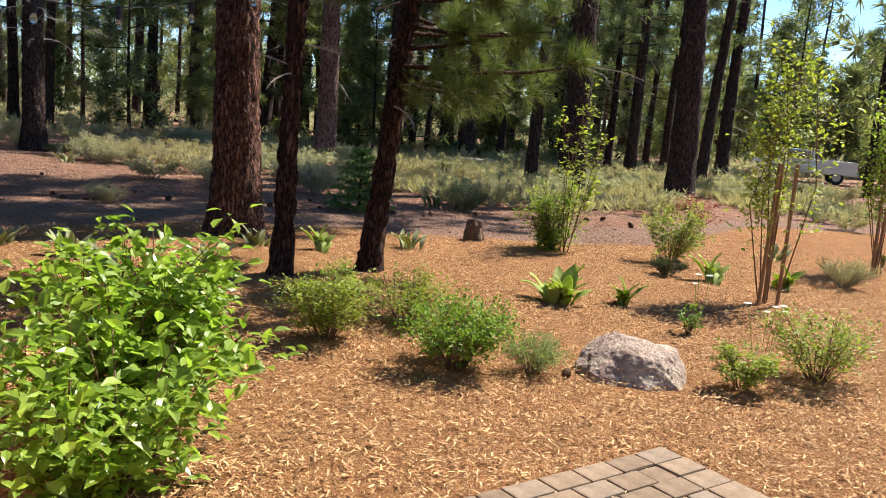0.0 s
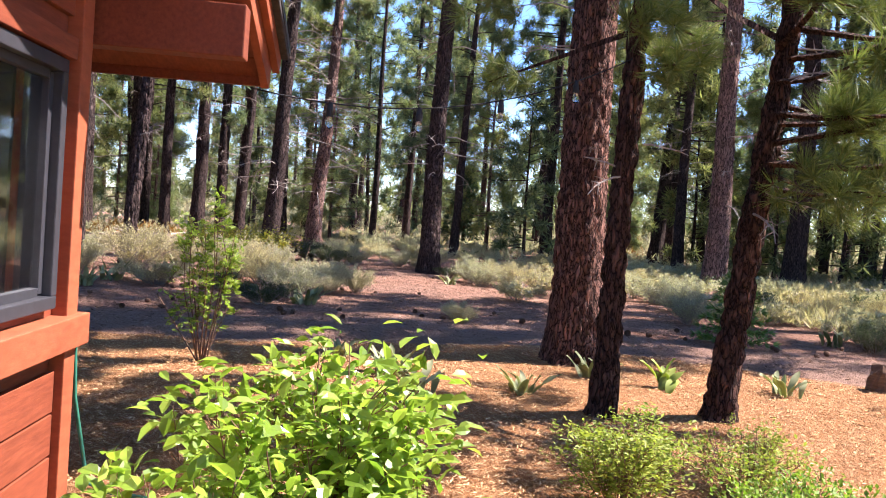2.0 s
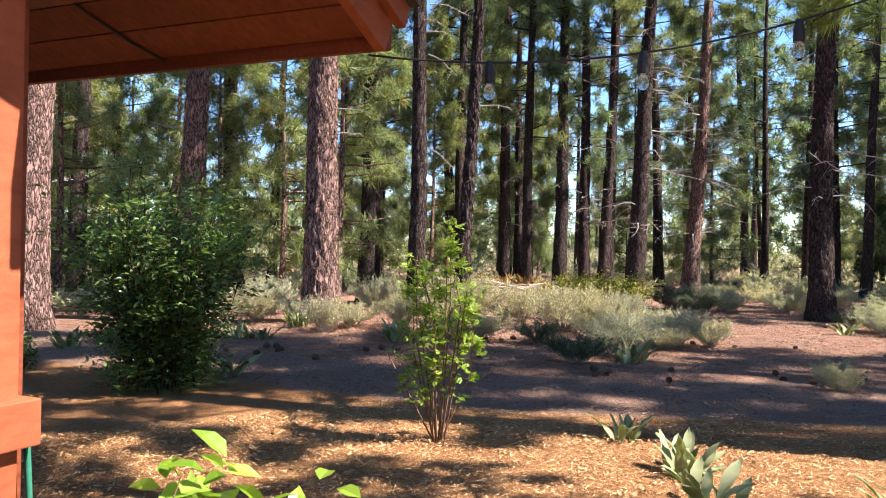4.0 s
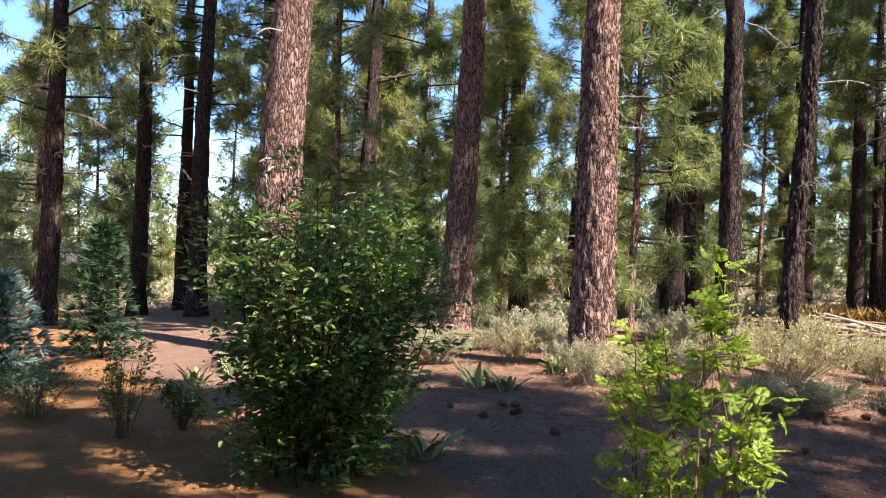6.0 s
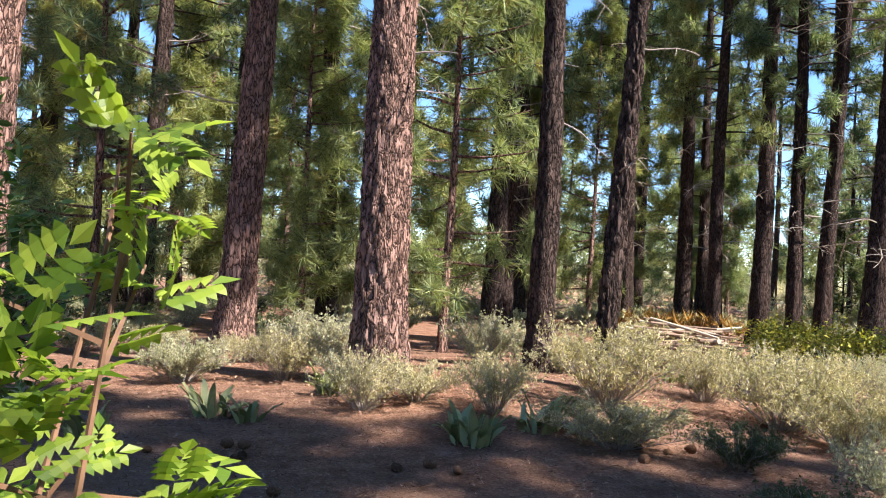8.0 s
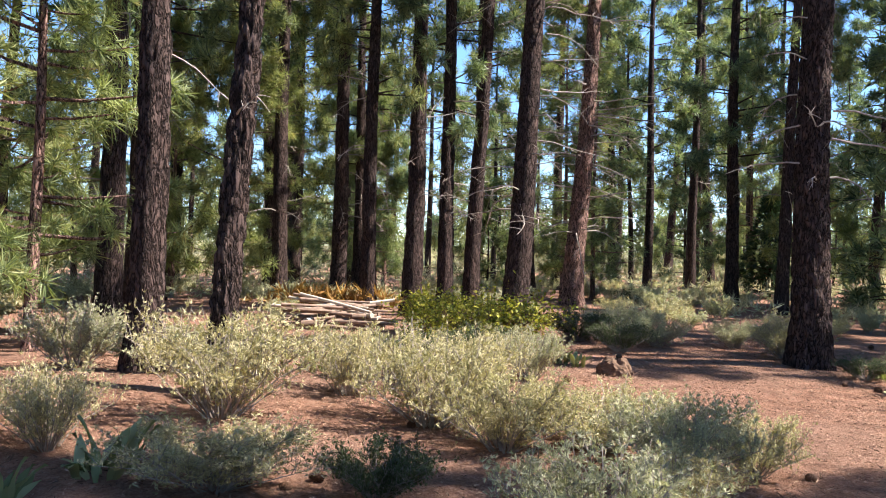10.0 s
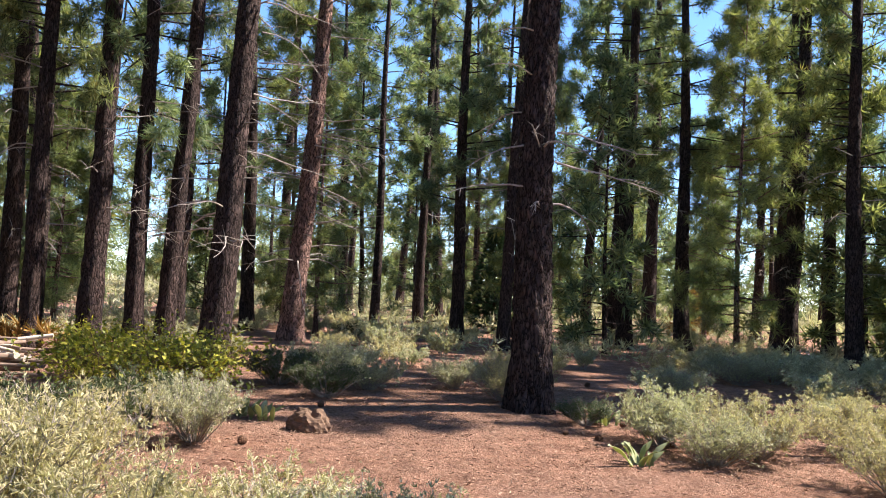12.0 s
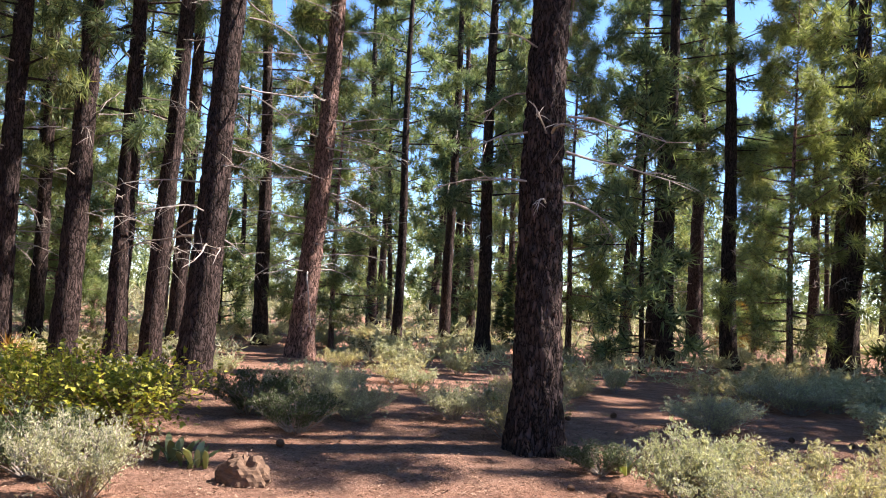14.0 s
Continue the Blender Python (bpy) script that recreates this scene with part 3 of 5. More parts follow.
# ---- boulder ----
def build_boulder():
    bm = bmesh.new()
    bmesh.ops.create_icosphere(bm, subdivisions=5, radius=1)
    cuts = [(Vector((0.2, -0.75, 0.62)), 0.62), (Vector((0.8, 0.1, 0.55)), 0.72), (Vector((-0.6, -0.3, 0.75)), 0.66), (Vector((-0.2, 0.9, 0.4)), 0.75), (Vector((0.1, 0.1, 1)), 0.6), (Vector((0.7, -0.7, 0.1)), 0.8)]
    for v in bm.verts:
        p = v.co.copy()
        for nrm, d in cuts:
            nn = nrm.normalized()
            e = p.dot(nn) - d
            if e > 0:
                p -= nn * e * 0.8
        p += v.co * (noise.fractal(p * 2.2, 0.7, 2.1, 7) * 0.075)
        v.co = Vector((p.x * 0.40, p.y * 0.38, p.z * 0.29))
    me = bpy.data.meshes.new("boulder")
    bm.to_mesh(me)
    bm.free()
    me.materials.append(ROCK)
    ob = new("boulder", me)
    ob.matrix_world = pose(1.15, 6.38, 0.02, 8, 6, -30)
    tagged(ob, "pale pinkish granite boulder sunk in wood-chip mulch", "boulder")


build_boulder()


def build_rotten_stump():
    bm = bmesh.new()
    bmesh.ops.create_icosphere(bm, subdivisions=4, radius=1)
    for v in bm.verts:
        p = v.co.copy()
        a = math.atan2(p.y, p.x)
        p.z = min(p.z, 0.75 + 0.2 * math.sin(3 * a))
        p += v.co * (0.16 * noise.fractal(Vector((p.x * 4, p.y * 4, p.z * 1.2)), 0.8, 2.1, 5))
        v.co = Vector((p.x * 0.24, p.y * 0.2, p.z * 0.22))
    me = bpy.data.meshes.new("rotten_stump")
    bm.to_mesh(me)
    bm.free()
    me.materials.append(STUMPWOOD)
    ob = new("rotten_stump", me)
    ob.matrix_world = pose(-11.85, 18.6, 0.02)
    tagged(ob, "broken rotten stump beside the trail", "stump")


build_rotten_stump()


# ---- pines ----
def trunk_geo(rng, height, dia, lean=(0, 0), sides=20, detail=0, flare=1.0):
    """A trunk with root flare; detail > 0 cuts bark plates into the lower part."""
    zs = np.r_[np.linspace(-0.3, min(9, height * 0.5), (26 if sides > 10 else 11) if not detail else detail), np.linspace(min(9, height * 0.5), height, 9)[1:]]
    seed = rng.random() * 50
    th = np.arange(sides) * 2 * np.pi / sides
    verts = []
    for z in zs:
        zz = max(z, 0)
        r = dia / 2 * (1 - 0.93 * (zz / height) ** 0.9) * (1 + 0.32 * flare * math.exp(-zz / (dia * 0.75)))
        cx = lean[0] * zz + 0.05 * math.sin(zz * 0.45 + seed) * min(1, zz / 3)
        cy = lean[1] * zz + 0.05 * math.cos(zz * 0.38 + seed) * min(1, zz / 3)
        for a in th:
            k = 1.0 + 0.10 * flare * math.exp(-zz / (dia * 0.6)) * math.sin(5 * a + seed)
            rr = r * k
            if detail:
                p = Vector((math.cos(a) * dia / 2 / 0.085, math.sin(a) * dia / 2 / 0.085, z / 0.24 + seed))
                q = p + noise.noise_vector(p * 0.7) * 0.9
                dist = noise.voronoi(q)[0]
                rr += min(dist[1] - dist[0], 0.38) * 0.1 - 0.024 + noise.noise(p * 3) * 0.007
            verts.append((cx + math.cos(a) * rr, cy + math.sin(a) * rr, z))
    n, k = sides, len(zs)
    i, j = np.meshgrid(np.arange(k - 1), np.arange(n), indexing="ij")
    q = np.stack([i * n + j, i * n + (j + 1) % n, (i + 1) * n + (j + 1) % n, (i + 1) * n + j], -1).reshape(-1, 4)
    return Geo().add(verts, q)


def dead_branches(tree, rng, dia, z0, z1, count, reach, lean=(0, 0)):
    for _ in range(count):
        g = Geo()
        z, a, ln = z0 + (z1 - z0) * rng.random(), rng.random() * 6.283, reach * (0.35 + 0.65 * rng.random())
        p = np.array([lean[0] * z + math.cos(a) * dia * 0.4, lean[1] * z + math.sin(a) * dia * 0.4, z])
        d = np.array([math.cos(a), math.sin(a), 0.25 - 0.4 * rng.random()])
        pts = [p]
        for i in range(5):
            d = d + rng.normal(size=3) * 0.13 + np.array([0, 0, -0.09])
            d /= np.linalg.norm(d)
            pts.append(pts[-1] + d * ln / 5)
        r = 0.007 + 0.007 * ln
        g.tube(pts, np.linspace(r, 0.004, 6), 5)
        for i in (2, 3, 4):
            for _ in range(2):
                e = d * 0.4 + rng.normal(size=3) * 0.7
                e /= np.linalg.norm(e)
                s = ln * (0.12 + 0.2 * rng.random())
                g.tube([pts[i], pts[i] + e * s * 0.5, pts[i] + e * s + np.array([0, 0, -0.1 * s])], [0.006, 0.004, 0.002], 4)
        part("dead_branch", g, TWIG, tree)


def crown_geo(rng, height, z0, reach, branches, tufts, template, size, lean=(0, 0), thin=0.45, droop=0.0, side=None):
    """Limbs and needle tufts of a pine: two meshes."""
    limbs, needles = Geo(), Geo()
    pos, axes = [], []
    for i in range(branches):
        fr = (i + rng.random()) / branches
        z = z0 + (height - z0) * fr ** 1.05
        ln = reach * (1 - fr) ** 0.62 * (0.5 + 0.5 * rng.random()) * (0.75 + 0.25 * min(1, fr * 5)) + 0.25
        a = rng.random() * 6.283 if side is None or rng.random() < 0.25 else side + rng.normal() * 0.7
        tilt = -0.22 - droop + 0.75 * fr + rng.normal() * 0.12
        d = np.array([math.cos(a), math.sin(a), tilt])
        d /= np.linalg.norm(d)
        p0 = np.array([lean[0] * z, lean[1] * z, z])
        bend = np.array([0, 0, 0.18 * ln])
        pts = [p0 + d * ln * t + bend * t * t for t in (0, 0.35, 0.7, 1.0)]
        r = 0.012 + 0.012 * ln
        limbs.tube(pts[::3] if branches < 58 else pts, [r, 0.006] if branches < 58 else [r, r * 0.75, r * 0.45, 0.006], 3)
        sidev = np.cross(d, (0, 0, 1.0))
        for k in range(tufts):
            if k % 5 == 0:
                t = thin + (1 - thin) * rng.random() ** 0.7
                side_off, rise_off = rng.normal() * 0.32 * ln * (1.08 - t), 0.1 * rng.normal() * ln * (1.1 - t)
            off = sidev * side_off + np.array([0, 0, rise_off]) + rng.normal(size=3) * 0.25 * size
            q = p0 + d * ln * t + bend * t * t + off
            pos.append(q)
            axes.append(d * 0.8 + off / (0.2 + np.linalg.norm(off)) * 0.8 + np.array([0, 0, 0.45]) + rng.normal(size=3) * 0.35)
    pos, axes = np.array(pos), np.array(axes)
    needles.scatter(*template, axes, unit(rng, len(pos)), pos, size * (0.75 + 0.5 * rng.random(len(pos))))
    return limbs, needles


def pine(rng, label, height, dia, z0, reach, branches, tufts, template, size, lean=(0, 0), sides=20, detail=0, dead=0, dead_reach=1.6, bark=None, leaf=None, name="pine_tree", dead_low=2.2, side=None, thin=0.45):
    tree = thing(name, label, "pine tree")
    part("trunk", trunk_geo(rng, height, dia, lean, sides, detail), bark or BARK, tree, "", True)
    limbs, needles = crown_geo(rng, height, z0, reach, branches, tufts, template, size, lean, thin, side=side)
    stuff("branchwork", limbs, bark or BARK, tree)
    stuff("foliage", needles, leaf or NEEDLE, tree)
    if dead:
        dead_branches(tree, rng, dia, dead_low, min(z0 + 1.5, 9.0), dead, dead_reach, lean)
    return tree


RNG = np.random.default_rng(11)
FAR_TUFT = blades(RNG, 13, 2.0, 0.046)
HAZE_TUFT = blades(RNG, 7, 2.0, 0.064)
MID_TUFT = blades(RNG, 24, 2.2, 0.034)
LOW_TUFT = blades(RNG, 28, 2.1, 0.024)
NEAR_TUFT = blades(RNG, 54, 1.25, 0.014)


def put(ob, x, y, turn=0, size=1.0, sink=0.0):
    ob.matrix_world = pose(x, y, up(x, y) - sink, 0, 0, turn) @ Matrix.Scale(size, 4)
    return ob


def stand(ob, x, y, turn=0, size=1.0, sink=0.0):
    """A copy of a built plant."""
    c = copy_thing(ob, Matrix())
    return put(c, x, y, turn, size, sink)


# the big trees along the walk: x, y, diameter, height, foot of the crown, crown's reach, lean, dead branches
BIG = [
    ("red-barked old pine with deep plated bark in mulch", -2.79, 11.15, 0.60, 24, 6.3, 4.0, (-0.02, 0.0), 9, 1.1),
    ("tall pine with shade-darkened bark beside the forest trail", -10.55, 21.8, 0.56, 24, 8.5, 3.0, (0.0, 0.0), 26, 1.7),
    ("big pine with sunlit pinkish plated bark", -13.35, 10.8, 0.62, 24, 9.5, 3.0, (0.012, 0.01), 7, 1.0),
    ("thick pine with sunlit grey-pink bark", -15.5, 6.4, 0.78, 26, 10.0, 3.2, (0.02, 0.03), 8, 1.2),
    ("straight pine with patched sunlit bark", -17.75, 9.8, 0.62, 25, 8.5, 3.0, (0.0, 0.02), 8, 1.3),
    ("shaded brown pine behind sagebrush", -14.1, 13.25, 0.37, 23, 9.5, 2.4, (0.0, 0.01), 8, 1.0),
    ("leaning dark pine behind sagebrush", -12.55, 13.25, 0.27, 22, 10.0, 2.2, (0.025, 0.03), 7, 1.0),
    ("pine hung with bare dead branches", -17.4, 23.2, 0.60, 24, 9.0, 2.6, (0.03, 0.04), 40, 2.2),
    ("pine with a crown of bleached dead branches", -20.9, 30.2, 0.68, 24, 9.0, 2.6, (0.03, 0.05), 60, 2.8),
    ("dark pine on the far side of the garden", 5.78, 20.7, 0.70, 31, 10.5, 5.2, (-0.03, 0.0), 8, 1.6),
    ("broad dark pine beyond the serviceberry", 3.12, 21.07, 0.68, 32, 10.5, 5.2, (0.0, 0.0), 8, 1.6),
    ("tall pine with pinkish bark behind the sage", -4.0, 28.2, 0.72, 28, 7.5, 4.4, (0.0, 0.0), 14, 1.8),
    ("tall brown pine rising from the sage meadow", -2.05, 32.5, 0.76, 28, 8.0, 4.2, (0.0, 0.0), 10, 1.6),
]


def build_big():
    for i, (label, x, y, dia, h, z0, reach, lean, dead, dr) in enumerate(BIG):
        rng = np.random.default_rng(100 + i)
        near = math.hypot(x + 4, y - 8) < 11 or i == 1
        t = pine(rng, label, h * 0.92, dia, z0, reach * 0.78, 120 if i in (0, 9, 10) else 66, 30 if i in (0, 9, 10) else 25, MID_TUFT, 0.36, lean, 72 if near else 30, 190 if near else 70, dead, dr, BARK_RED if i == 0 else BARK if i in (2, 3, 4, 8, 11) else BARK_SHADED)
        put(t, x, y)


build_big()


def build_slim():
    """The two slender pines in the mulch; one carries low, long-needled boughs."""
    rng = np.random.default_rng(41)
    t = pine(rng, "slender dark pine rising out of the mulch bed", 12, 0.22, 2.75, 1.9, 56, 20, NEAR_TUFT, 0.22, (0.03, 0.0), 28, 110, 8, 0.6, BARK_DARK, NEEDLE_NEAR, "young_pine", 1.6)
    put(t, -1.78, 8.78)
    rng = np.random.default_rng(44)
    t = pine(rng, "leaning dark young pine with low long-needled boughs", 10, 0.25, 1.95, 2.3, 62, 28, NEAR_TUFT, 0.25, (0.07, 0.0), 28, 110, 10, 0.7, BARK_DARK, NEEDLE_NEAR, "young_pine", 1.6, side=-0.3, thin=0.25)
    put(t, -0.95, 9.4)


build_slim()


# middle distance: x, y, diameter
MIDDLE = [
    (-20.95, 22.0, 0.30), (-20.2, 22.7, 0.50), (-20.1, 23.8, 0.38), (-19.75, 24.3, 0.36), (-19.8, 15.25, 0.46), 
    (0.2, 37, 0.85), (0.95, 33.5, 0.8), (2.4, 23.3, 0.24), (13.2, 38.6, 0.8), (11.1, 50, 0.75), (-18.6, 36.4, 0.5), (-13.3, 38.4, 0.55),
    (-11.7, 39.9, 0.6), (-9, 45, 0.6), (-8.4, 39.4, 0.85), (-15.2, 51, 0.85), (-14.4, 41, 0.58), (-17.2, 47, 0.5), (-10.6, 54, 0.6), (-25.6, 49, 0.55),
    (-32.5, 57, 0.7), (-30.6, 47.6, 0.6), (-24, 17.6, 0.5), (-26, 25, 0.55), (-24.5, 4.4, 0.55), (-27, 2.5, 0.5), (-22, 1.4, 0.5), (-21.5, 12.2, 0.45), (-23, 8.5, 0.5),
    (-27, 19.5, 0.6), (-22.6, 27.5, 0.4), (-24.8, 33.0, 0.5), (-28, 39, 0.55), (-22, 40, 0.4), (7.5, 33, 0.5), (9.2, 29.5, 0.35), (-6.5, 35, 0.45), (-15.5, 33, 0.3), (-7.2, 44, 0.5),
    (-25.5, 22.5, 0.45), (-29, 24.5, 0.55), (-32, 27.5, 0.5), (-27.5, 27, 0.4), (-35, 29, 0.6), (-31, 22, 0.5), (-26, 6.5, 0.5), (-30, 8, 0.55), (-34, 6, 0.6), (-29, 3.5, 0.45), (-37, 10, 0.6), (-33, 11.5, 0.5),
]


def middle_kinds(seed, label, h, z0, dead):
    rng = np.random.default_rng(seed)
    # shade is put into these trunks through the darker bark copy
    return pine(rng, label, h, 0.5, z0, 2.6, 56, 22, MID_TUFT, 0.37, (0.01 * rng.normal(), 0.01 * rng.normal()), 18, 40, dead, 1.5, BARK_SHADED)


def build_middle():
    kinds = [middle_kinds(201 + i, "tall forest pine with shade-darkened brown bark and olive-green needles", h, z0, d) for i, (h, z0, d) in enumerate([(20, 5.0, 14), (22, 6.5, 14), (19, 4.2, 14), (23, 7.5, 14)])]
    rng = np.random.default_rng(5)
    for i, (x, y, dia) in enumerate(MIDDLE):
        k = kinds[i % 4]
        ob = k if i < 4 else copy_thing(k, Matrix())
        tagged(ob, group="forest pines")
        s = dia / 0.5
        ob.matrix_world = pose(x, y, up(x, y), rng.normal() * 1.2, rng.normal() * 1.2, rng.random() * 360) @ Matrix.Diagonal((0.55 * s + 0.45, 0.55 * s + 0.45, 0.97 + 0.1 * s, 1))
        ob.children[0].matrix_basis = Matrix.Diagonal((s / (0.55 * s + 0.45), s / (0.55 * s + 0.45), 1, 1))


build_middle()


LOW = [(-17.6, 13.3), (-20.5, 11.4), (-24, 14.6), (-26, 21.5), (-28, 28), (-25.5, 36), (-16.5, 38.5), (-12, 47), (-22, 45.5), (-5.5, 48), (2.5, 43), (8, 41), (-30, 14), (-28.5, 9.5), (-27.5, 5.8), (-33, 0), (-31, -4), (-25.5, 0.2), (-22, 33), (-4.5, 40), (13, 46), (-34, 20), (-33, 33), (-20, 7.6), (-9.5, 36), (-25, 7), (-31, 10.5), (-28, 12.5), (-36, 7.5), (-30, 25), (-34, 31), (-29, 21)]


def build_low():
    """Half-grown pines whose needles reach down near the ground."""
    kinds = [pine(np.random.default_rng(251 + i), "half-grown pine with long yellow-green needles", h, 0.2, 0.9, rch, 58, 20, LOW_TUFT, 0.36, (0, 0), 10, 0, 0, leaf=NEEDLE_LOW, thin=0.2) for i, (h, rch) in enumerate(((11, 2.3), (8, 2.0), (13, 2.5)))]
    rng = np.random.default_rng(6)
    for i, (x, y) in enumerate(LOW):
        ob = kinds[i % 3] if i < 3 else copy_thing(kinds[i % 3], Matrix())
        tagged(ob, group="half-grown pines")
        put(ob, x, y, rng.random() * 360, 0.85 + 0.3 * rng.random())


build_low()


def build_far():
    kinds = []
    for i, (h, z0, r, d) in enumerate([(18, 2.4, 2.1, 0.36), (21, 4.0, 2.3, 0.42), (16, 1.6, 2.0, 0.3), (22, 6.0, 2.3, 0.42), (8, 0.4, 1.7, 0.16), (5, 0.2, 1.5, 0.12), (19, 2.4, 2.2, 0.38), (21, 4.5, 2.3, 0.42), (17, 1.6, 2.1, 0.34)]):
        rng = np.random.default_rng(301 + i)
        low, hazy = i in (4, 5), i > 5
        kinds.append(pine(rng, "young bushy pine with needles to the ground" if low else "distant forest pine with dense green needles", h, d, z0, r, 50 if not low else 40, 11 if not hazy else 9, HAZE_TUFT if hazy else FAR_TUFT, 0.75 if hazy else 0.5 if low else 0.57, (0, 0), 9, 0, 0, bark=BARK_SHADED))
        tagged(kinds[-1], group="young pines" if low else "distant pines")
    rng = np.random.default_rng(8)
    spots = LOW + [(x, y) for x, y, _ in MIDDLE] + [(b[1], b[2]) for b in BIG]
    used = set()
    made = tries = 0
    while made < 200 and tries < 30000:
        tries += 1
        yaw = radians(-36 + 152 * rng.random())
        rad = math.sqrt(19 ** 2 + (92 ** 2 - 19 ** 2) * rng.random() ** 1.3)
        x, y = -5 - math.sin(yaw) * rad, 9 + math.cos(yaw) * rad
        deg = math.degrees(math.atan2(-(x + 0.4), y - 1))
        if deg < -21 and (y < 58 or -28.5 < deg < -25.0) or (-25 < deg < -19 and y < 52):
            continue
        if yaw > radians(88) and rng.random() < 0.3:
            continue
        if 130 < made <= 160 and not (3 < x < 34 and y < 80):
            continue
        if 160 < made <= 184 and not (-8 < x < 7 and y < 44):
            continue
        if made > 184 and not (-40 < x < -22 and y < 11):
            continue
        if x > -16 and y < 27 or (x > 0 and y < 30):
            continue
        if any((x - a) ** 2 + (y - b) ** 2 < (2.0 if rad < 60 else 2.6) ** 2 for a, b in spots):
            continue
        if rad < 26 and x > -19.5:
            continue
        spots.append((x, y))
        k = int(rng.integers(0, 4)) if rng.random() < (0.62 if rad > 30 else 0.25) else 4 + int(rng.integers(0, 2))
        if rad > 52 and k < 4:
            k = 6 + k % 3
        ob = kinds[k] if k not in used else copy_thing(kinds[k], Matrix())
        used.add(k)
        s = 0.85 + 0.3 * rng.random()
        ob.matrix_world = pose(x, y, up(x, y), rng.normal() * 1.3, rng.normal() * 1.3, rng.random() * 360) @ Matrix.Scale(s, 4)
        made += 1
    # young growth beyond the parked truck
    for k in range(26):
        x, y = 21 + 24 * rng.random(), 54 + 22 * rng.random()
        ob = copy_thing(kinds[4 + k % 2], Matrix())
        ob.matrix_world = pose(x, y, up(x, y), 0, 0, rng.random() * 360) @ Matrix.Scale(0.9 + 0.7 * rng.random(), 4)


build_far()


def build_scrub():
    """Brush on the far forest floor, too far off to count."""
    rng = np.random.default_rng(14)
    n = 15000
    a = radians(-36) + radians(150) * rng.random(n)
    rad = 24 + 80 * rng.random(n) ** 1.3
    x, y = -5 - np.sin(a) * rad, 9 + np.cos(a) * rad
    k = ~((x > -8) & (y < 26) | (x > 1) & (y < 29)) & (np.array([noise.noise(Vector((p * 0.16, q * 0.16, 2))) for p, q in zip(x, y)]) > -0.22)
    x, y = x[k], y[k]
    far = np.clip((rad[k] - 24) / 50, 0, 1)
    z = lift(x, y) + (0.3 + 1.5 * far) * rng.random(len(x))
    g = Geo().scatter(*blades(rng, 8, 1.5, 0.05), unit(rng, len(x)) * 0.7 + (0, 0, 0.7), unit(rng, len(x)), np.stack([x, y, z], 1), (0.22 + 0.2 * rng.random(len(x))) * (1 + 2.2 * far))
    ob = new("far_scrub", g.mesh("far_scrub", SAGE))
    tagged(ob, "grey-green brush spread over the far forest floor", "brush", kind="stuff")


build_scrub()


def build_meadow():
    """The pale sage meadow behind the track, too fine to count."""
    rng = np.random.default_rng(15)
    n = 17000
    x, y = -8 + 20 * rng.random(n), 16 + 17 * rng.random(n)
    edge = np.interp(x, [p[0] for p in FAR], [p[1] for p in FAR]) + 1.6
    k = (y > edge + 1.2 * rng.random(n)) & (np.array([noise.noise(Vector((p * 0.35, q * 0.35, 7))) for p, q in zip(x, y)]) > -0.18) & (x > -2.6)
    x, y = x[k], y[k]
    z = lift(x, y) + 0.12 * rng.random(len(x))
    g = Geo().scatter(*blades(rng, 8, 0.85, 0.032), unit(rng, len(x)) * 0.5 + (0, 0, 0.9), unit(rng, len(x)), np.stack([x, y, z], 1), 0.28 + 0.25 * rng.random(len(x)))
    ob = new("meadow_brush", g.mesh("meadow_brush", SAGE_TAN))
    tagged(ob, "pale grey-green brush and dry grass in the clearing", "brush", kind="stuff")


build_meadow()


def build_treeline():
    """Woods too far to pick apart, closing the horizon behind the last single trees."""
    rng = np.random.default_rng(12)
    g = Geo()
    n = 17000
    a = radians(-40) + radians(165) * rng.random(n)
    rad = 98 + 40 * rng.random(n)
    x, y = -5 - np.sin(a) * rad, 9 + np.cos(a) * rad
    top = 12 + 5 * np.sin(a * 37) + 3 * np.sin(a * 91 + 1) + 2 * np.sin(a * 191)
    z = lift(x, y) + np.clip(top, 4, 22) * rng.random(n) ** 1.3
    g.scatter(*FAR_TUFT, unit(rng, n) + (0, 0, 0.4), unit(rng, n), np.stack([x, y, z], 1), 1.3 + 0.9 * rng.random(n))
    ob = new("far_woods", g.mesh("far_woods", NEEDLE))
    tagged(ob, "line of distant green woods closing the view", "woods", kind="stuff")


build_treeline()


def build_unseen_woods():
    """Out-of-view woods added behind the cabin and the garden to cut low skylight."""
    rng = np.random.default_rng(13)
    trunks, needles = Geo(), Geo()
    for _ in range(110):
        yaw, rad = radians(118 + 206 * rng.random()), 27 + 38 * rng.random()
        x, y, h = -5 - math.sin(yaw) * rad, 9 + math.cos(yaw) * rad, 17 + 6 * rng.random()
        z = up(x, y)
        trunks.tube([(x, y, z - 0.2), (x, y, z + h / 2), (x, y, z + h)], [0.22, 0.15, 0.03], 7)
        n = 90
        fr, a = rng.random(n), rng.random(n) * 6.283
        out = 2.5 * (1 - fr) ** 0.6 * np.sqrt(rng.random(n))
        pos = np.stack([x + np.cos(a) * out, y + np.sin(a) * out, z + 3 + (h - 3) * fr], 1)
        needles.scatter(*FAR_TUFT, unit(rng, n) + (0, 0, 0.4), unit(rng, n), pos, 1.0 + 0.5 * rng.random(n))
    for name, g, mat, label in (("rear_woods", needles, NEEDLE, "out-of-view green crowns added around the garden to block skylight"), ("rear_trunks", trunks, BARK_SHADED, "out-of-view brown trunks added around the garden to block skylight")):
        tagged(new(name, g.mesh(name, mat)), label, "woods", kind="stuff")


build_unseen_woods()


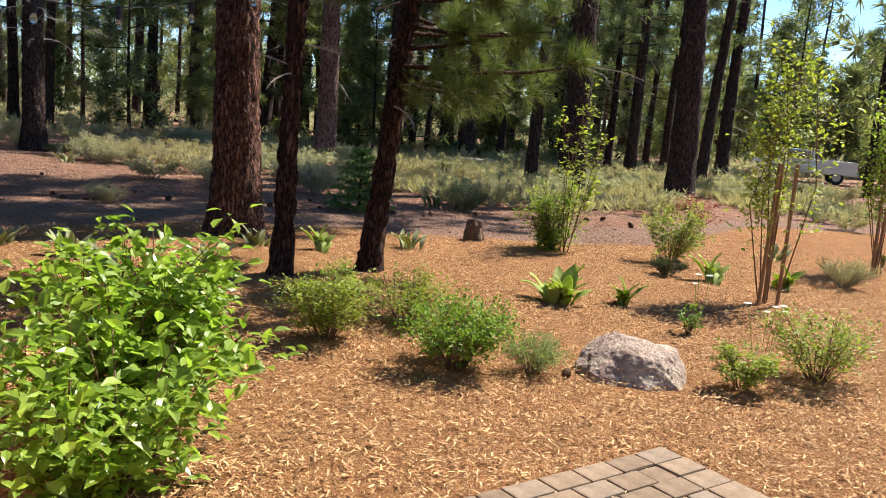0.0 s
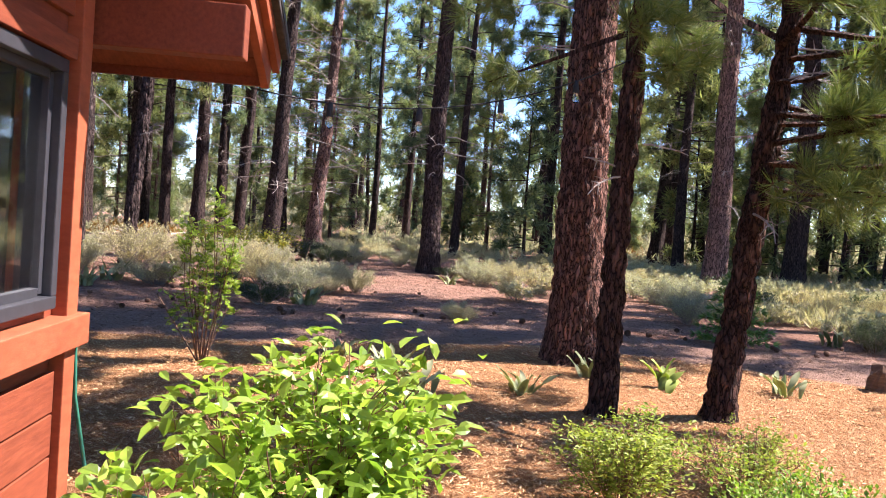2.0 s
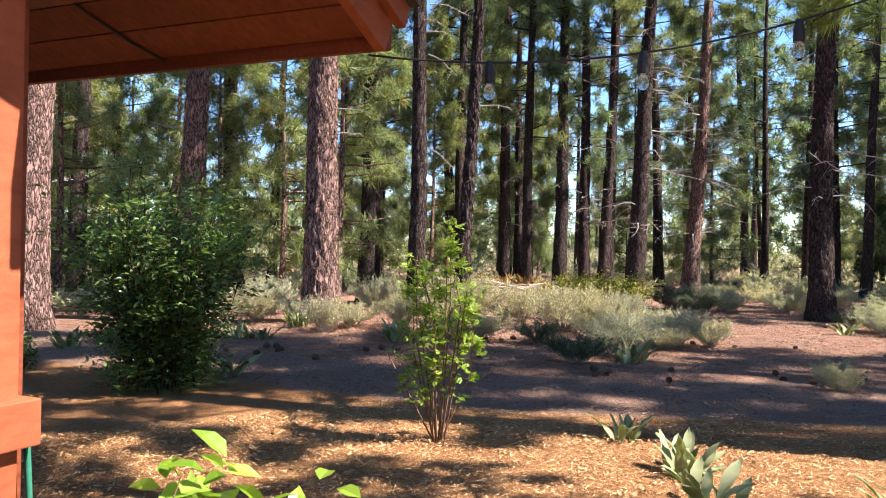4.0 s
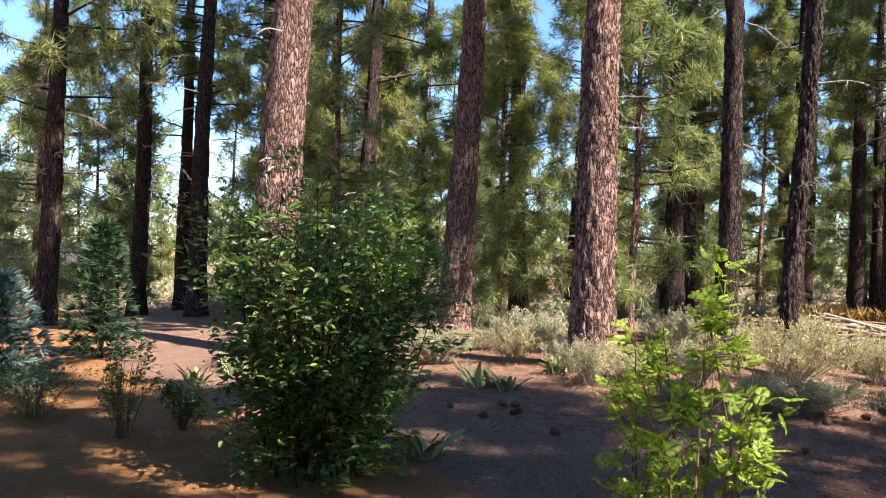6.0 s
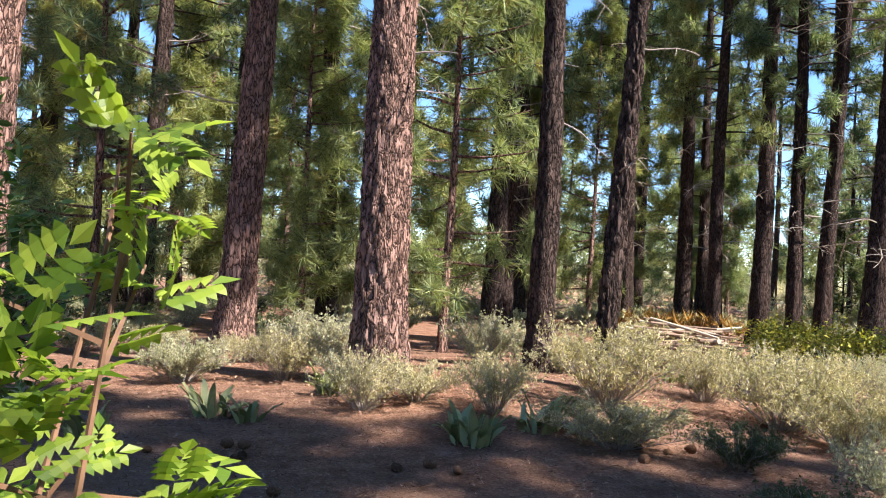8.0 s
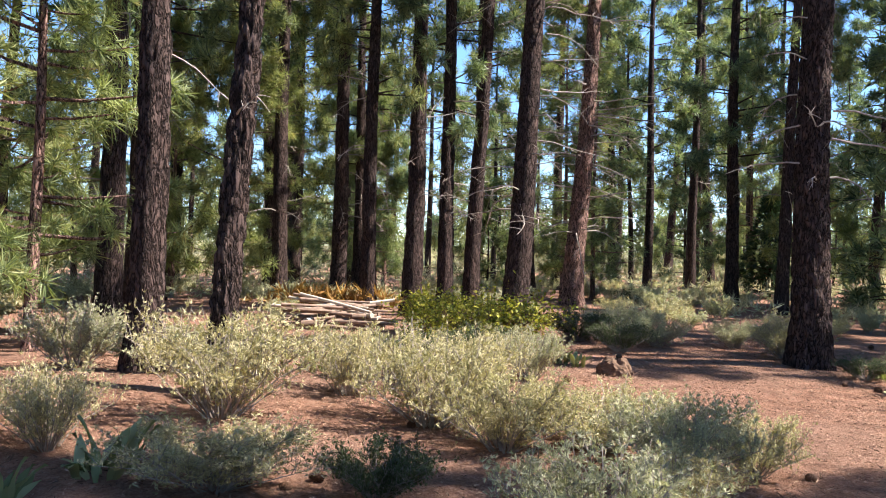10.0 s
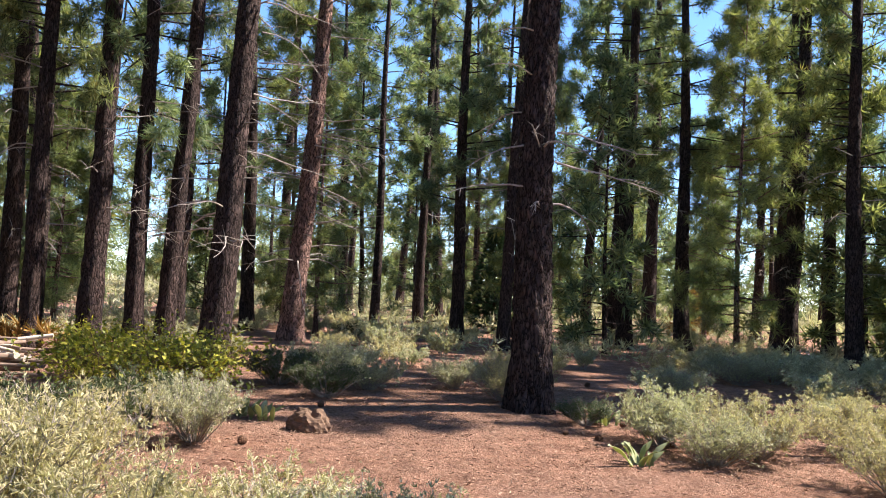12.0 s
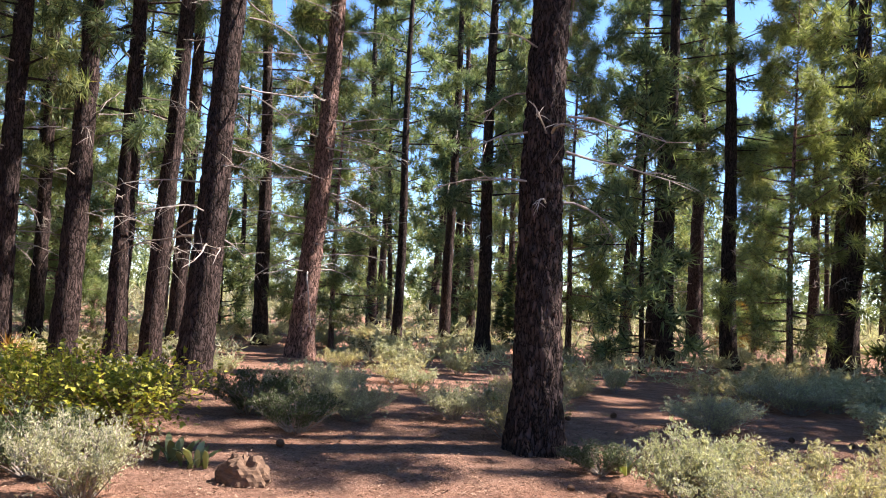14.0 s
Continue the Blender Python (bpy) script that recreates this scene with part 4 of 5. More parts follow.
# ---- conifers of other kinds ----
def fir(rng, name, label, h, r, leaf, whorls, per, size, template):
    tree = thing(name, label, "fir tree")
    part("trunk", trunk_geo(rng, h, h * 0.03 + 0.02, (0, 0), 8, 0, 0.3), BARK_DARK, tree, "", True)
    pos, ax, limbs = [], [], Geo()
    for w in range(whorls):
        fr = w / whorls
        z, ln = h * (0.06 + 0.92 * fr), r * (1 - fr) + 0.03
        for b in range(per):
            a = b * 6.283 / per + w * 1.3 + rng.normal() * 0.2
            d = np.array([math.cos(a), math.sin(a), 0.05 + 0.5 * fr])
            limbs.tube([(0, 0, z), tuple(np.array([0, 0, z]) + d * ln)], [0.012 * h / 3 + 0.003, 0.003], 4)
            for t in np.linspace(0.2, 1, max(2, int(ln / size * 1.5))):
                for sd in (-1, 1):
                    s = np.array([-math.sin(a), math.cos(a), 0]) * sd
                    pos.append(np.array([0, 0, z]) + d * ln * t + s * 0.18 * ln * (1.1 - t) * rng.random())
                    ax.append(d + s * 0.8 * (1.15 - t) + rng.normal(size=3) * 0.15)
    pos, ax = np.array(pos), np.array(ax)
    stuff("branchwork", limbs, BARK_DARK, tree)
    stuff("foliage", Geo().scatter(*template, ax, unit(rng, len(pos)), pos, size * (0.8 + 0.4 * rng.random(len(pos)))), leaf, tree)
    return tree


FIR_TUFT = blades(RNG, 12, 0.9, 0.07)
put(fir(np.random.default_rng(61), "fir_sapling", "bright green young fir at the edge of the sagebrush", 1.1, 0.5, NEEDLE_FIR, 8, 8, 0.14, FIR_TUFT), -1.55, 14.6)
put(fir(np.random.default_rng(62), "blue_spruce", "small dark blue spruce on the shaded slope", 2.0, 0.45, NEEDLE_DARK, 14, 6, 0.2, FIR_TUFT), -14.8, 4.1)
put(fir(np.random.default_rng(63), "blue_spruce", "silvery blue spruce in full sun", 1.3, 0.55, NEEDLE_BLUE, 12, 8, 0.17, FIR_TUFT), -12.35, 3.55)
put(fir(np.random.default_rng(64), "dark_fir", "dark dense fir among the pine trunks", 4.6, 1.2, NEEDLE_DARK, 18, 7, 0.45, FIR_TUFT), -20.2, 43.5)
put(fir(np.random.default_rng(65), "dry_fir", "dead fir with golden-brown needles", 2.4, 1.1, NEEDLE_DEAD, 14, 9, 0.35, FIR_TUFT), -14.0, 55.0)


# ---- shrubs ----
def shrub(rng, name, label, category, h, r, stems, twigs, leaves, leaf_size, leaf, template=(SMALL_V, SMALL_F), low=0.25, stem_r=0.008, spread=0.9, cluster=0.06, flat=0.3, stem_mat=None, hollow=0.5, wide=0.15, bias=0.8, twig=0.35, lift_z=0.3):
    """Stems from one foot, side twigs, and leaves in bunches along the outer twigs."""
    ob = thing(name, label, category)
    st = Geo()
    pos, ax = [], []
    for _ in range(stems):
        a, lean = rng.random() * 6.283, spread * math.sqrt(rng.random())
        tip = np.array([math.cos(a) * r * lean, math.sin(a) * r * lean, h * (1 - 0.35 * lean ** 2) * (0.62 + 0.38 * rng.random())])
        foot = np.array([math.cos(a), math.sin(a), 0]) * r * wide * rng.random()
        mid = foot * 0.5 + tip * 0.5 + rng.normal(size=3) * 0.05 * h + np.array([0, 0, 0.08 * h])
        st.tube([foot - (0, 0, 0.03), mid, tip], [stem_r, stem_r * 0.7, stem_r * 0.3], 5)
        for _ in range(twigs):
            t = low + (1 - low) * rng.random() ** bias
            p = (1 - t) ** 2 * foot + 2 * t * (1 - t) * mid + t * t * tip
            d = np.array([math.cos(a), math.sin(a), 0.5]) * 0.5 + rng.normal(size=3) * 0.6 + np.array([0, 0, lift_z])
            d /= np.linalg.norm(d)
            ln = r * twig * (0.4 + 0.6 * rng.random())
            q = p + d * ln
            q[2] = max(q[2], 0.04)
            if stems != 22:
                st.tube([p, q], [stem_r * 0.4, stem_r * 0.2], 3)
            for _ in range(leaves):
                s = hollow + (1.1 - hollow) * rng.random()
                pos.append(p + (q - p) * s + rng.normal(size=3) * cluster * r)
                e = d * 0.6 + rng.normal(size=3) * 0.8
                e[2] = e[2] * flat + 0.1
                ax.append(e)
    pos, ax = np.array(pos), np.array(ax)
    pos[:, 2] = np.maximum(pos[:, 2], 0.03)
    upv = np.array([0, 0, 1.0]) + rng.normal(size=(len(pos), 3)) * 0.45
    stuff("stemwork", st, stem_mat or STEM, ob)
    stuff("foliage", Geo().scatter(*template, ax, upv, pos, leaf_size * (0.65 + 0.6 * rng.random(len(pos)))), leaf, ob)
    return ob


def lobed():
    """A feathered leaf: pairs of broad toothed leaflets along one stalk."""
    v, f = [], []
    for i in range(5):
        for sd in (-1, 1):
            y, w, k = 0.12 + 0.15 * i, 0.4 * (1 - 0.08 * abs(i - 1.5)), len(v)
            v += [(0, y, 0), (sd * w * 0.4, y + 0.19, 0.035), (sd * w * 0.72, y + 0.2, 0.01), (sd * w, y + 0.17, -0.05), (sd * w * 0.75, y + 0.05, 0.005), (sd * w * 0.4, y - 0.01, 0.03)]
            f += [(k, k + 1, k + 5), (k + 1, k + 2, k + 5), (k + 2, k + 4, k + 5), (k + 2, k + 3, k + 4)]
    k = len(v)
    v += [(0, 0.8, 0), (0.12, 1.0, 0.02), (0, 1.25, -0.06), (-0.12, 1.0, 0.02)]
    f += [(k, k + 1, k + 2), (k, k + 2, k + 3)]
    return np.array(v), np.array(f)


LOBED = lobed()
BROAD = (LEAF_V * np.array([1.45, 1, 1]), LEAF_F)
OVAL = (LEAF_V * np.array([1.2, 1, 1.3]), LEAF_F)
put(shrub(np.random.default_rng(71), "dogwood_shrub", "big bright-green broad-leaved dogwood shrub in mulch", "shrub", 1.05, 0.66, 40, 9, 8, 0.086, DOGWOOD, OVAL, 0.05, 0.007, 1.0, 0.09, 0.45), -1.78, 4.8)
put(shrub(np.random.default_rng(171), "dogwood_shrub", "lower bright-green broad-leaved dogwood shrub in mulch", "shrub", 0.78, 0.56, 26, 8, 8, 0.082, DOGWOOD, OVAL, 0.05, 0.006, 1.0, 0.09, 0.45, bias=1.0), -1.62, 4.12)
put(shrub(np.random.default_rng(72), "rowan_shrub", "slim multi-stemmed shrub with lobed leaves in mulch", "shrub", 1.66, 0.33, 13, 12, 6, 0.058, ROWAN, LOBED, 0.2, 0.007, 0.85, 0.06, 0.5, bias=0.75), -5.42, 7.98, 40)
put(shrub(np.random.default_rng(73), "dark_shrub", "tall dense dark-green shrub in dappled shade", "shrub", 2.35, 0.95, 64, 20, 11, 0.074, DARK_LEAF, (LEAF_V, LEAF_F), 0.02, 0.007, 0.95, 0.05, 0.4, stem_mat=BARK_DARK, wide=0.45, bias=1.2, twig=0.5), -8.7, 6.8)
put(shrub(np.random.default_rng(74), "round_shrub", "rounded dense green shrub casting shade on mulch", "shrub", 0.52, 0.40, 60, 12, 9, 0.026, DENSE, (SMALL_V * np.array([1.4, 1, 1]), SMALL_F), 0.25, 0.004, 1.0, 0.06, 0.8), -0.1, 6.2)
put(shrub(np.random.default_rng(75), "spirea_shrub", "yellow-green twiggy shrub with small leaves", "shrub", 0.56, 0.4, 40, 9, 12, 0.034, SPIREA, low=0.2, stem_r=0.004), -1.05, 6.65)
put(shrub(np.random.default_rng(76), "spirea_shrub", "thin yellow-green shrub behind the round one", "shrub", 0.46, 0.4, 40, 8, 9, 0.03, SPIREA, low=0.2, stem_r=0.004), -0.5, 7.25)
put(shrub(np.random.default_rng(77), "lavender_tuft", "low grey-green tuft beside the boulder", "shrub", 0.26, 0.24, 60, 5, 7, 0.035, GREYLEAF, (SMALL_V * np.array([0.4, 1, 1]), SMALL_F), 0.2, 0.002, 1.0, 0.05, 1.2), 0.42, 6.25)
put(shrub(np.random.default_rng(78), "rose_shrub", "sparse yellow-green shrub with reddish stems", "shrub", 0.56, 0.44, 32, 8, 9, 0.038, SPIREA, low=0.2, stem_r=0.004), 2.55, 6.55)
put(shrub(np.random.default_rng(79), "low_shrub", "small green plant growing from mulch", "shrub", 0.34, 0.22, 26, 6, 9, 0.036, SPIREA, low=0.2, stem_r=0.003), 1.85, 6.2)
put(shrub(np.random.default_rng(80), "low_shrub", "small bright tuft of green in mulch", "shrub", 0.26, 0.13, 16, 3, 6, 0.035, DENSE, low=0.2, stem_r=0.003), 1.95, 7.7)
put(shrub(np.random.default_rng(81), "serviceberry_shrub", "upright bright-green serviceberry with sparse top", "shrub", 1.0, 0.5, 34, 10, 11, 0.055, ROWAN, (LEAF_V, LEAF_F), 0.05, 0.006, 0.9, 0.07, bias=1.3), 1.35, 11.9)
put(shrub(np.random.default_rng(82), "serviceberry_shoots", "tall sunlit leafy shoots of a young serviceberry", "shrub", 2.45, 0.4, 6, 11, 8, 0.075, ASPEN, (LEAF_V, LEAF_F), 0.35, 0.008, 1.0, 0.08), 1.5, 11.75)
put(shrub(np.random.default_rng(83), "currant_shrub", "yellowing upright shrub at the mulch edge", "shrub", 0.85, 0.5, 30, 8, 11, 0.05, SPIREA, low=0.15, stem_r=0.005), 2.95, 11.6)
put(shrub(np.random.default_rng(84), "red_shoots", "low shrub with reddish shoots", "shrub", 0.8, 0.45, 22, 6, 7, 0.05, REDSHOOT, low=0.5, stem_r=0.004), 4.2, 14.6)
put(shrub(np.random.default_rng(85), "manzanita_shrub", "wide yellow and green manzanita shrub lit by sun", "shrub", 0.85, 1.3, 60, 12, 9, 0.065, YELLOW, (LEAF_V * np.array([1.3, 1, 1]), LEAF_F), 0.2, 0.009, 1.0, 0.05, 0.7), -14.4, 18.8)
put(shrub(np.random.default_rng(86), "manzanita_shrub", "yellow and green manzanita shrub at the sage edge", "shrub", 0.8, 0.8, 36, 10, 9, 0.065, YELLOW, (LEAF_V * np.array([1.3, 1, 1]), LEAF_F), 0.2, 0.009, 1.0, 0.05, 0.7), -16.3, 19.6)
for i, (x, y, h, r) in enumerate([(-9.9, 5.3, 0.95, 0.35), (-10.7, 4.4, 0.55, 0.5), (-10.2, 5.75, 0.5, 0.25)]):
    put(shrub(np.random.default_rng(87 + i), "shade_shrub", "thin dark twiggy shrub in tree shade", "shrub", h, r, 26, 6, 7, 0.045, DARK_LEAF, low=0.15, stem_r=0.004), x, y)


def build_aspen():
    rng = np.random.default_rng(91)
    for x, y, h, r, label in ((3.35, 9.4, 3.0, 0.55, "young aspen with pale yellow-green leaves tied to stakes"), (6.1, 12.2, 2.6, 0.5, "young tree with green leaves tied to stakes")):
        t = shrub(rng, "staked_sapling", label, "sapling", h, r + 0.25, 6, 34, 8, 0.06, ASPEN if h > 2.8 else ROWAN, BROAD, 0.3, 0.009, 0.38, 0.12, 0.6)
        put(t, x, y)
        for k in range(3 if h > 2.8 else 2):
            g = Geo().tube([(0, 0, -0.2), (0, 0, 0.6), (0, 0, 1.5)], [0.022, 0.021, 0.02], 8)
            s = new("wooden_stake", g.mesh("wooden_stake", STAKE))
            s.matrix_world = pose(x - 0.14 + 0.1 * k, y - 0.12 + 0.1 * (k % 2), 0, rng.normal(), rng.normal(), 0)
            tagged(s, "round wooden stake beside a young tree", "stake", "sapling stakes")


build_aspen()


# ---- sagebrush ----
def sage_kind(seed, leaf, label, h, r, fine=True):
    rng = np.random.default_rng(seed)
    tuft = blades(rng, 5, 0.75, 0.085)
    return shrub(rng, "sagebrush", label, "sagebrush", h, r, 44 if fine else 22, 12 if fine else 8, 8 if fine else 4, 0.045 if fine else 0.09, leaf, tuft, 0.15, 0.006, 1.0, 0.03, 1.6, TWIG, 0.1, lift_z=1.15)


def build_sage():
    kinds = [sage_kind(400, SAGE, "grey-green sagebrush on the forest floor", 0.6, 0.55), sage_kind(401, SAGE, "grey-green sagebrush on the forest floor", 0.5, 0.5),
             sage_kind(402, SAGE_TAN, "pale straw-green bitterbrush lit by sun", 0.7, 0.6), sage_kind(403, SAGE_TAN, "pale straw-green bitterbrush lit by sun", 0.5, 0.55),
             sage_kind(404, SAGE_SHADED, "low brush with shade put into its dark green leaves", 0.5, 0.5)]
    plain = [sage_kind(410 + i, leaf, "sagebrush among the pine trunks", h, rr, False) for i, (leaf, h, rr) in enumerate(((SAGE, 0.6, 0.55), (SAGE, 0.5, 0.5), (SAGE_TAN, 0.55, 0.55), (SAGE_SHADED, 0.5, 0.5)))]
    kinds += plain
    # kind, x, y, size
    own = [(2, -14.05, 9.9, 1.0), (2, -12.1, 10.3, 0.85), (2, -11.7, 11.5, 0.9), (3, -10.4, 12.0, 1.0), (4, -8.0, 11.9, 0.9), (0, -8.3, 13.0, 1.15), (2, -8.5, 14.1, 0.65), (3, -5.4, 13.3, 0.5),
           (0, -15.3, 10.6, 1.3), (3, -12.3, 10.9, 0.8), (0, -15.0, 12.9, 1.2), (2, -11.9, 12.9, 1.5), (4, -12.7, 15.7, 1.3), (2, -10.9, 14.3, 1.3), (4, -9.7, 12.7, 0.85), (3, -10.0, 14.2, 1.2), (0, -8.8, 14.7, 1.1),
           (0, -12.2, 17.3, 1.1), (0, -14.2, 22.4, 1.3), (3, -9.6, 14.9, 1.2), (3, -8.5, 15.2, 0.85), (2, -11.0, 14.9, 1.1), (3, -7.6, 20.3, 1.25), (4, -9.6, 21.2, 0.7), (0, -8.6, 21.7, 0.7), (3, -6.6, 21.2, 1.3), (0, -9.3, 25, 1.1), (0, -8.6, 28.5, 1.3),
           (4, -13.2, 17.6, 1.2), (2, -5.1, 12.9, 0.45), (0, -2.6, 16.9, 1.0), (2, -6.4, 19.4, 1.1), (0, -7.9, 19.6, 1.1), (4, 0.3, 15.9, 0.8), (0, 1.0, 17.6, 1.0), (4, 2.6, 10.6, 0.5), (2, 4.9, 10.8, 0.6), (4, -13.2, 20.9, 1.1), (4, -14.6, 21.6, 1.2), (0, -12.4, 23.3, 1.0)]
    rng = np.random.default_rng(17)
    first = set()
    spots = []

    def sage(k, x, y, s):
        ob = kinds[k] if k not in first else copy_thing(kinds[k], Matrix())
        first.add(k)
        tagged(ob, group="sagebrush")
        put(ob, x, y, rng.random() * 360, s)
        ob.matrix_world = ob.matrix_world @ Matrix.Diagonal((0.85 + 0.5 * rng.random(), 0.85 + 0.3 * rng.random(), 0.75 + 0.3 * rng.random(), 1))
        spots.append((x, y))
    for k, x, y, s in own:
        sage(k, x, y, s)
    trail = [(-7, 12), (-8, 17), (-9.8, 19.6), (-12.5, 22.6), (-13.6, 26), (-14, 30)]
    made = tries = 0
    while made < 200 and tries < 20000:
        tries += 1
        x, y = -30 + 44 * rng.random(), 6 + 36 * rng.random() ** 1.2
        yf = np.interp(x, [p[0] for p in FAR], [p[1] for p in FAR])
        if y < yf + (1.6 if x > -9 else 1.0) or (y < 21 and x > -7 and y < yf + 2.2):
            continue
        if min(abs(x - np.interp(y, [p[1] for p in trail], [p[0] for p in trail])) if 11 < y < 29 else 9, 9) < (1.7 if y < 22 else 0.9):
            continue
        if math.hypot(x + 7, y - 13.5) < 2.2 or x > -8 and x < -6 and y < 18 or (math.hypot(x + 6.8, y - 12) < 4.2):
            continue
        if -13 < x < -9 and y < 12 or (-16 < x < -11 and 14 < y < 18.3 and rng.random() < 0.7) or math.hypot(x + 17.8, y - 19.3) < 2.4:
            continue
        if any((x - a) ** 2 + (y - b) ** 2 < 0.8 ** 2 for a, b in spots):
            continue
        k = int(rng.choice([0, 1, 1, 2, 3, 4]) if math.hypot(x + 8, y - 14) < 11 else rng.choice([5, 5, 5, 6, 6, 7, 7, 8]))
        sage(k, x, y, 0.75 + 0.6 * rng.random())
        made += 1
    for n, x0, x1, y0, y1 in ((62, -7, 9.5, 16.8, 30), (34, -10, -2.5, 22, 36)):
        for _ in range(n):
            x, y = x0 + (x1 - x0) * rng.random(), y0 + (y1 - y0) * rng.random()
            if any((x - a) ** 2 + (y - b) ** 2 < 0.7 ** 2 for a, b in spots):
                continue
            sage(int(rng.choice([5, 6, 7, 7])), x, y, 0.8 + 0.5 * rng.random())
    # bare flowering stalks
    stalks = thing("bare_shrub", "bleached bare shrub stalks among the brush", "shrub")
    for i in range(5):
        a = i * 1.3
        part("stalk", Geo().tube([(0, 0, 0), (0.05 * math.cos(a), 0.05 * math.sin(a), 0.35), (0.12 * math.cos(a), 0.12 * math.sin(a), 0.62 + 0.05 * i)], [0.009, 0.007, 0.004], 5), DEADWOOD, stalks)
    put(stalks, -11.75, 14.9)


build_sage()


# ---- mule-ears ----
def big_leaf(rng, ln, w, curl):
    g, v = Geo(), []
    k = 7
    for i in range(k):
        t = i / (k - 1)
        ww = w * math.sin(math.pi * (0.1 + 0.84 * t)) ** 0.7 * (1 if i < k - 1 else 0.25)
        y, z = ln * math.sin(curl * t) / max(curl, 0.01), ln * (1 - math.cos(curl * t)) / max(curl, 0.01)
        wave = 0.012 * math.sin(7 * t)
        v += [(-ww, -z + 0.3 * ww + wave, y), (0, -z, y), (ww, -z + 0.3 * ww - wave, y)]
    f = []
    for i in range(k - 1):
        a = 3 * i
        f += [(a, a + 1, a + 4, a + 3), (a + 1, a + 2, a + 5, a + 4)]
    n = len(v)
    back = [(x, y + 0.004, z) for x, y, z in v]
    return g.add(v, f).add(back, [q[::-1] for q in f])


def mule_kind(seed, count, size, leaf=None, broad=1.0):
    rng = np.random.default_rng(seed)
    ob = thing("mule_ears_plant", "clump of large upright felted green leaves", "mule ears", group="mule-ears plants")
    meshes = [big_leaf(rng, ln, w * broad, c).mesh("leaf", leaf or MULE, True) for ln, w, c in ((0.29, 0.036, 0.5), (0.25, 0.036, 0.9), (0.22, 0.03, 0.25))]
    for i in range(count):
        lf = new("leaf", meshes[i % 3])
        lf.parent = ob
        a = rng.random() * 360
        lf.matrix_basis = pose(0, 0, 0, 0, 0, a) @ pose(0, -0.02 - 0.13 * rng.random(), -0.01, 3 + 36 * rng.random() ** 1.1, 0, rng.normal() * 70) @ Matrix.Scale(size * (0.7 + 0.5 * rng.random()), 4)
    return ob


def build_mule():
    kinds = [mule_kind(501, 40, 1.0, broad=0.8), mule_kind(502, 22, 0.98, broad=0.8), mule_kind(503, 12, 0.98, broad=0.85), mule_kind(504, 26, 1.15, MULE_GREEN, 1.35), mule_kind(505, 13, 1.1, MULE_GREEN, 1.3)]
    first = set()
    rng = np.random.default_rng(23)
    own = [(3, 0.98, 8.55), (4, 1.65, 8.75), (4, 3.05, 10.3), (4, 3.95, 10.4), (4, -1.6, 10.3), (2, -2.6, 9.1), (2, -0.55, 11.1), (2, -2.35, 10.4), (2, -0.3, 16.2), (0, -12.9, 10.2), (1, -12.2, 8.9), (1, -7.75, 12.6), (2, -4.75, 9.25), (1, -3.85, 8.85), (2, -9.05, 7.7),
           (0, -10.75, 10.85), (1, -11.0, 11.6), (1, -13.75, 15.2), (1, -13.2, 15.2), (2, -12.95, 18.8), (2, -12.6, 18.75), (2, -8.45, 19.05), (1, -12.9, 24.3), (0, -13.1, 26.0), (2, -9.4, 21.4), (1, -12.4, 6.6), (1, -13.4, 6.0), (1, -12.9, 7.2), (2, -12.7, 5.6), (1, -11.6, 7.9), (2, 4.9, 12.8), (2, 6.8, 13.0), (2, -11.9, 9.2), (2, -3.3, 8.4)]
    for k, x, y in own:
        ob = kinds[k] if k not in first else copy_thing(kinds[k], Matrix())
        first.add(k)
        put(ob, x, y, rng.random() * 360, 0.85 + 0.35 * rng.random())


build_mule()


# ---- daisies ----
def build_daisies():
    for i, (x, y, n) in enumerate(((2.05, 7.75, 3), (2.2, 6.75, 5))):
        rng = np.random.default_rng(600 + i)
        ob = thing("daisy_plant", "white daisies on thin stalks over green leaves", "flowers")
        for k in range(n):
            px, py, pz = rng.normal() * 0.13, rng.normal() * 0.1, 0.4 + 0.15 * rng.random()
            part("stalk", Geo().tube([(px * 0.3, py * 0.3, 0), (px * 0.7, py * 0.7, pz * 0.6), (px, py, pz)], 0.0025, 4), DENSE, ob)
            g = Geo()
            a = np.arange(12) * 6.283 / 12
            ax = np.stack([np.cos(a), np.sin(a), 0 * a + 0.1], 1)
            g.scatter(SMALL_V, SMALL_F, ax, np.tile((0.3, -0.3, 1.0), (12, 1)), np.tile((px, py, pz), (12, 1)), np.full(12, 0.033))
            part("flower", g, PETAL, ob)
        put(ob, x, y)


build_daisies()


